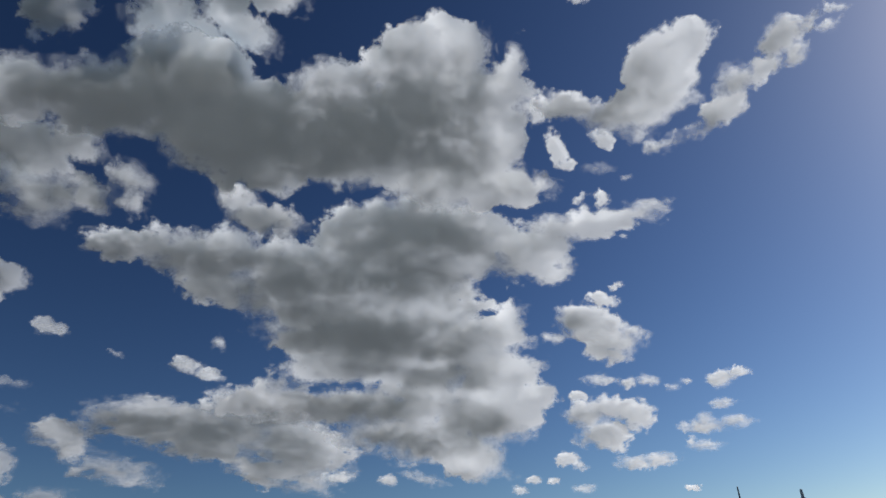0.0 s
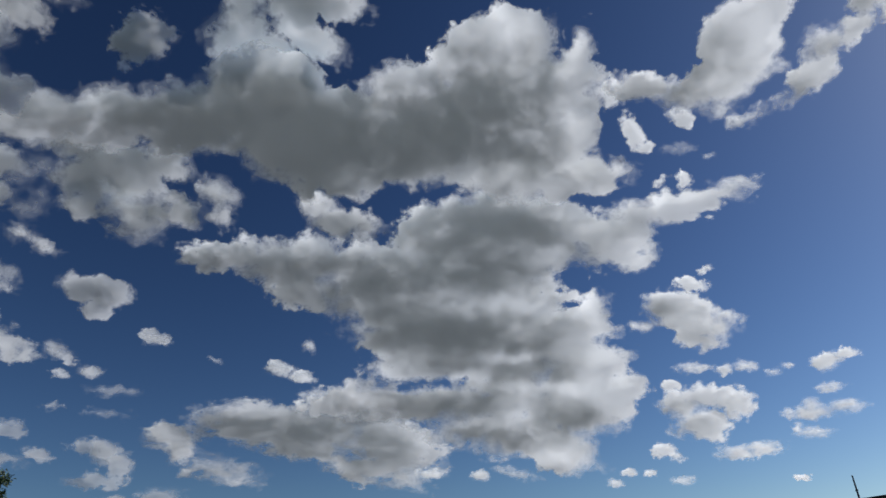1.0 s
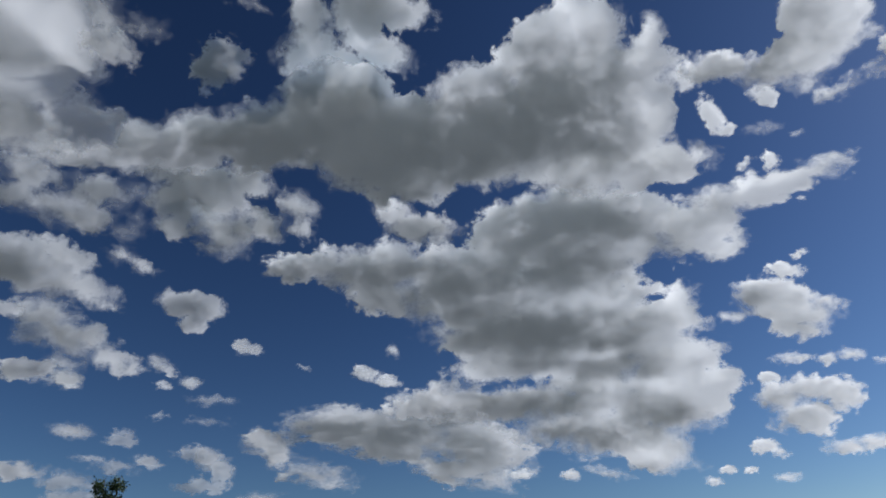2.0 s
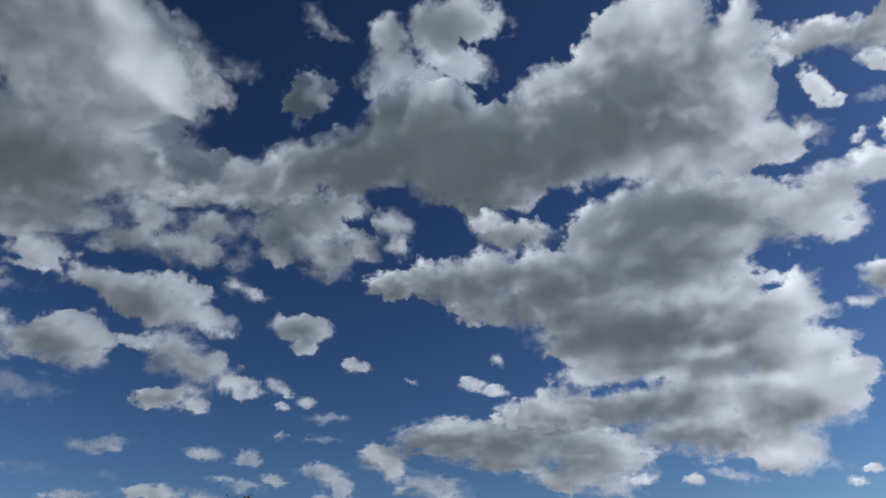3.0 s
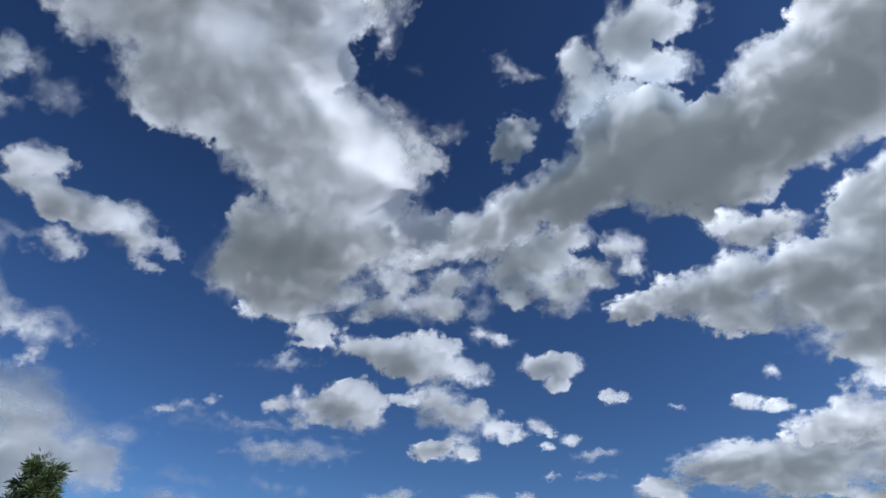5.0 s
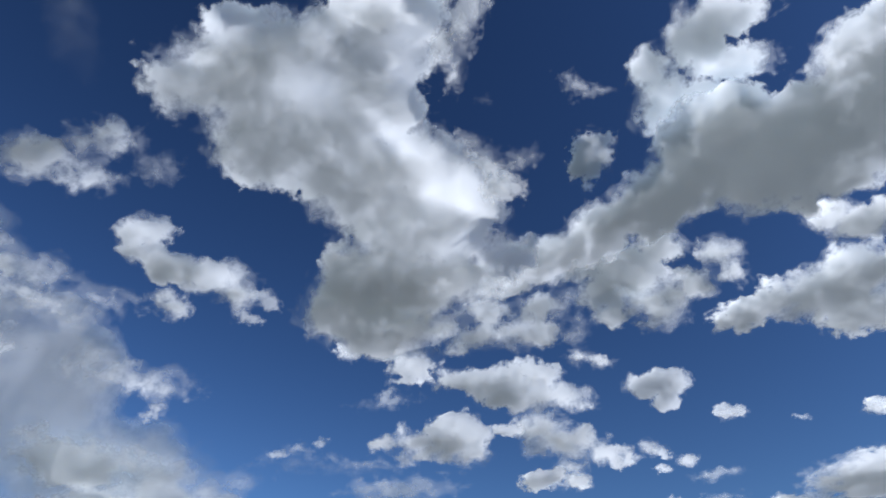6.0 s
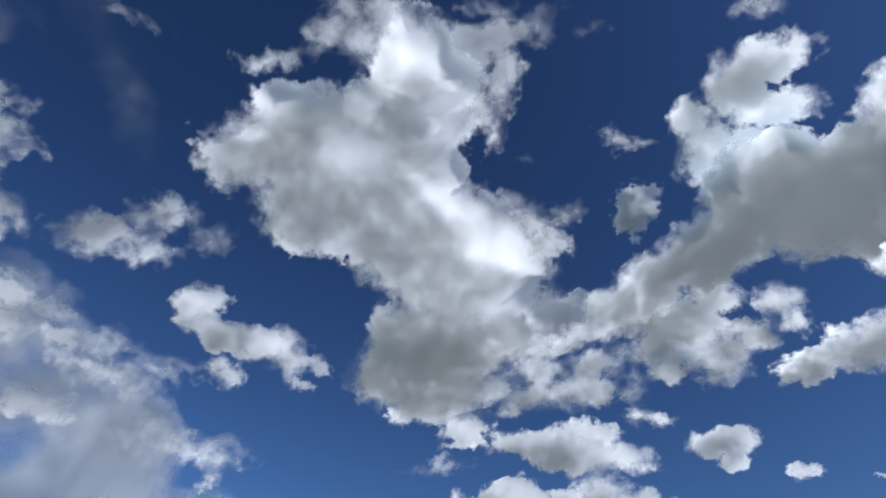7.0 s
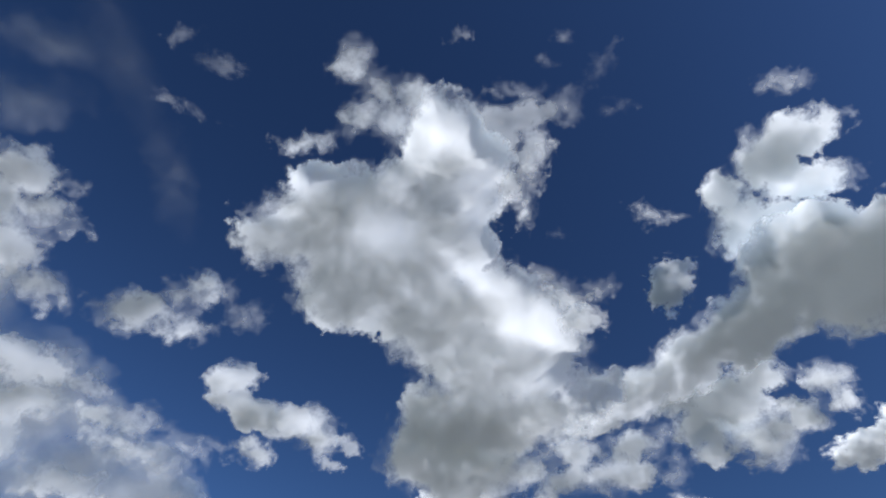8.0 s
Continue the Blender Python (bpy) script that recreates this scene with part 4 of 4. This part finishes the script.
def mast(az, dist, foot, tip, radius, lean, metal, label):
    """A tapered tube on a foot plate, with a collar and a cap."""
    thing = new("roof_mast")
    at = polar(az, dist, foot)
    thing.matrix_world = Matrix.Translation(at) @ Matrix.Rotation(radians(az), 4, "Z") @ Matrix.Rotation(radians(lean), 4, "Y")
    tall = tip - foot
    for name, z0, z1, r0, r1 in (("foot_plate", 0.0, 0.03, radius * 3, radius * 3), ("pole", 0.03, tall - 0.03, radius * 1.15, radius * 0.8),
                                 ("collar", tall * 0.45, tall * 0.45 + 0.06, radius * 1.5, radius * 1.5), ("cap", tall - 0.03, tall, radius * 0.95, radius * 0.4)):
        bm = bmesh.new()
        bmesh.ops.create_cone(bm, cap_ends=True, segments=14, radius1=r0, radius2=r1, depth=z1 - z0)
        bmesh.ops.translate(bm, vec=(0, 0, (z0 + z1) / 2), verts=bm.verts)
        part(name, bm, metal, thing)
    return tagged(thing, label, "mast", "masts on the roof")


mast(-23.9, 34.5, 5.08, 6.27, 0.04, 1.5, METAL, "thin dark metal mast standing on the roof")
mast(-28.2, 35.0, 5.12, 5.9, 0.075, 1.5, PALE_METAL, "thicker pale grey metal mast standing on the roof")


# ---- trees ----
def limb_mesh(bm, a, b, ra, rb, seg=7):
    d = (b - a)
    side = d.orthogonal().normalized()
    other = d.normalized().cross(side)
    rings = [[bm.verts.new(p + (side * math.cos(t) + other * math.sin(t)) * r) for t in (2 * math.pi * k / seg for k in range(seg))] for p, r in ((a, ra), (b, rb))]
    for k in range(seg):
        bm.faces.new((rings[0][k], rings[0][(k + 1) % seg], rings[1][(k + 1) % seg], rings[1][k]))
    bm.faces.new(rings[1])


def grow(bm, rng, a, way, length, radius, level, tips, spread, droop):
    """A limb in bent pieces that forks into thinner ones; collects the twig ends."""
    pieces = 3
    p, r = a.copy(), radius
    for k in range(pieces):
        q = p + way * (length / pieces)
        limb_mesh(bm, p, q, r, r * 0.82)
        p, r = q, r * 0.82
        way = (way + Vector((rng.uniform(-1, 1), rng.uniform(-1, 1), rng.uniform(-0.6, 1) + droop)) * 0.16).normalized()
        if level <= 1:
            tips.append((p.copy(), way.copy()))
        if level > 0 and k > 0:
            for n in range(2):
                turn = Vector((rng.uniform(-1, 1), rng.uniform(-1, 1), rng.uniform(-0.2, 0.8)))
                grow(bm, rng, p, (way + turn * spread).normalized(), length * rng.uniform(0.45, 0.65), r * 0.55, level - 1, tips, spread, droop)
    tips.append((p, way))


def leaves(name, rng, tips, per_tip, cluster, length, width, material, parent, spiky=0.0):
    """Small folded leaf blades round the twig ends, as one part."""
    verts, faces = [], []
    for tip, way in tips:
        for k in range(per_tip):
            off = Vector((rng.gauss(0, 1), rng.gauss(0, 1), rng.gauss(0, 1)))
            d = (off.normalized() * (1 - spiky) + (off.normalized() + way * 1.2) * spiky + Vector((0, 0, -0.25 * (1 - spiky)))).normalized()
            p = tip + off * cluster * (1 - 0.75 * spiky)
            s = d.orthogonal().normalized()
            s = (Matrix.Rotation(rng.uniform(0, 6.28), 3, d) @ s)
            n = d.cross(s)
            ln, wd = length * rng.uniform(0.7, 1.3), width * rng.uniform(0.7, 1.3)
            b = len(verts)
            verts += [p, p + d * ln * 0.45 + s * wd + n * wd * 0.3, p + d * ln, p + d * ln * 0.45 - s * wd + n * wd * 0.3]
            faces += [(b, b + 1, b + 2), (b, b + 2, b + 3)]
    me = bpy.data.meshes.new(name)
    me.from_pydata([tuple(v) for v in verts], [], faces)
    me.materials.append(material)
    ob = new(name, me)
    ob.parent = parent
    return tagged(ob, kind="stuff")


def leader_tree(az, dist, tops, label):
    """A slender tree whose trunk splits into upright leaders with tufts of leaves."""
    rng = random.Random(11)
    thing = new("tree")
    thing.location = polar(az, dist)
    bm = bmesh.new()
    tips = []
    fork = Vector((0.1, 0, 3.4))
    limb_mesh(bm, Vector((0, 0, -0.1)), Vector((0.05, 0, 1.7)), 0.17, 0.14, 12)
    limb_mesh(bm, Vector((0.05, 0, 1.7)), fork, 0.14, 0.115, 12)
    part("trunk", bm, BARK, thing)
    right = Vector((math.cos(radians(az)), math.sin(radians(az)), 0))
    for side, top in tops:
        bm = bmesh.new()
        end = right * side + Vector((0, 0, top))
        p, r, n = fork.copy(), 0.075, 8
        for k in range(n):
            q = fork.lerp(end, (k + 1) / n) + Vector((rng.uniform(-1, 1), rng.uniform(-1, 1), 0)) * 0.07 * (k < n - 1)
            limb_mesh(bm, p, q, r, r * 0.84)
            p, r = q, r * 0.84
            if k < n - 1:
                for j in range(3):
                    a = rng.uniform(0, 6.28)
                    way = Vector((math.cos(a), math.sin(a), rng.uniform(0.3, 1.1))).normalized()
                    grow(bm, rng, p, way, rng.uniform(0.28, 0.6) * (1.25 - 0.75 * k / n), r * 0.5, 1, tips, 0.7, 0.1)
        tips.append((p, Vector((0, 0, 1))))
        for j in range(7):
            tips.append((p + Vector((rng.gauss(0, 0.16), rng.gauss(0, 0.16), rng.uniform(-0.4, 0.0))), Vector((0, 0, 1))))
        part("limb", bm, BARK, thing)
    leaves("crown", rng, tips, 8, 0.08, 0.13, 0.032, LEAF, thing)
    return tagged(thing, label, "tree")


leader_tree(41.0, 38.0, ((-0.5, 8.62), (0.14, 8.74), (0.4, 7.5), (-0.75, 7.4)), "slender dark green tree with sparse leafy upright leaders")


def round_tree(az, dist, top, label):
    """A full bright green tree with spiky leaf tufts over a domed crown."""
    rng = random.Random(5)
    thing = new("tree")
    thing.location = polar(az, dist)
    bm = bmesh.new()
    limb_mesh(bm, Vector((0, 0, -0.1)), Vector((0.03, 0.05, 2.2)), 0.2, 0.16, 12)
    limb_mesh(bm, Vector((0.03, 0.05, 2.2)), Vector((0, 0, top - 0.35)), 0.16, 0.03, 12)
    part("trunk", bm, BARK, thing)
    tips = [(Vector((0, 0, top - 0.25)), Vector((0, 0, 1)))] * 3
    for k in range(34):
        z = 2.4 + (top - 0.6 - 2.4) * (k / 33) ** 0.8
        reach = 0.68 * math.sqrt(max(0.05, 1 - ((z - 4.6) / (top - 4.3)) ** 2)) if z > 4.6 else 0.68 + 0.14 * (4.6 - z)
        a = 2.4 * k
        way = Vector((math.cos(a), math.sin(a), 0.35))
        bm = bmesh.new()
        start = Vector((0, 0, z))
        grow(bm, rng, start, way.normalized(), reach * 0.75, 0.045, 1, tips, 0.6, 0.25)
        part("limb", bm, BARK, thing)
    leaves("crown", rng, tips, 26, 0.15, 0.17, 0.018, FROND, thing, 0.5)
    return tagged(thing, label, "tree")


round_tree(79.7, 24.0, 8.05, "full green tree with spiky tufts of narrow leaves")
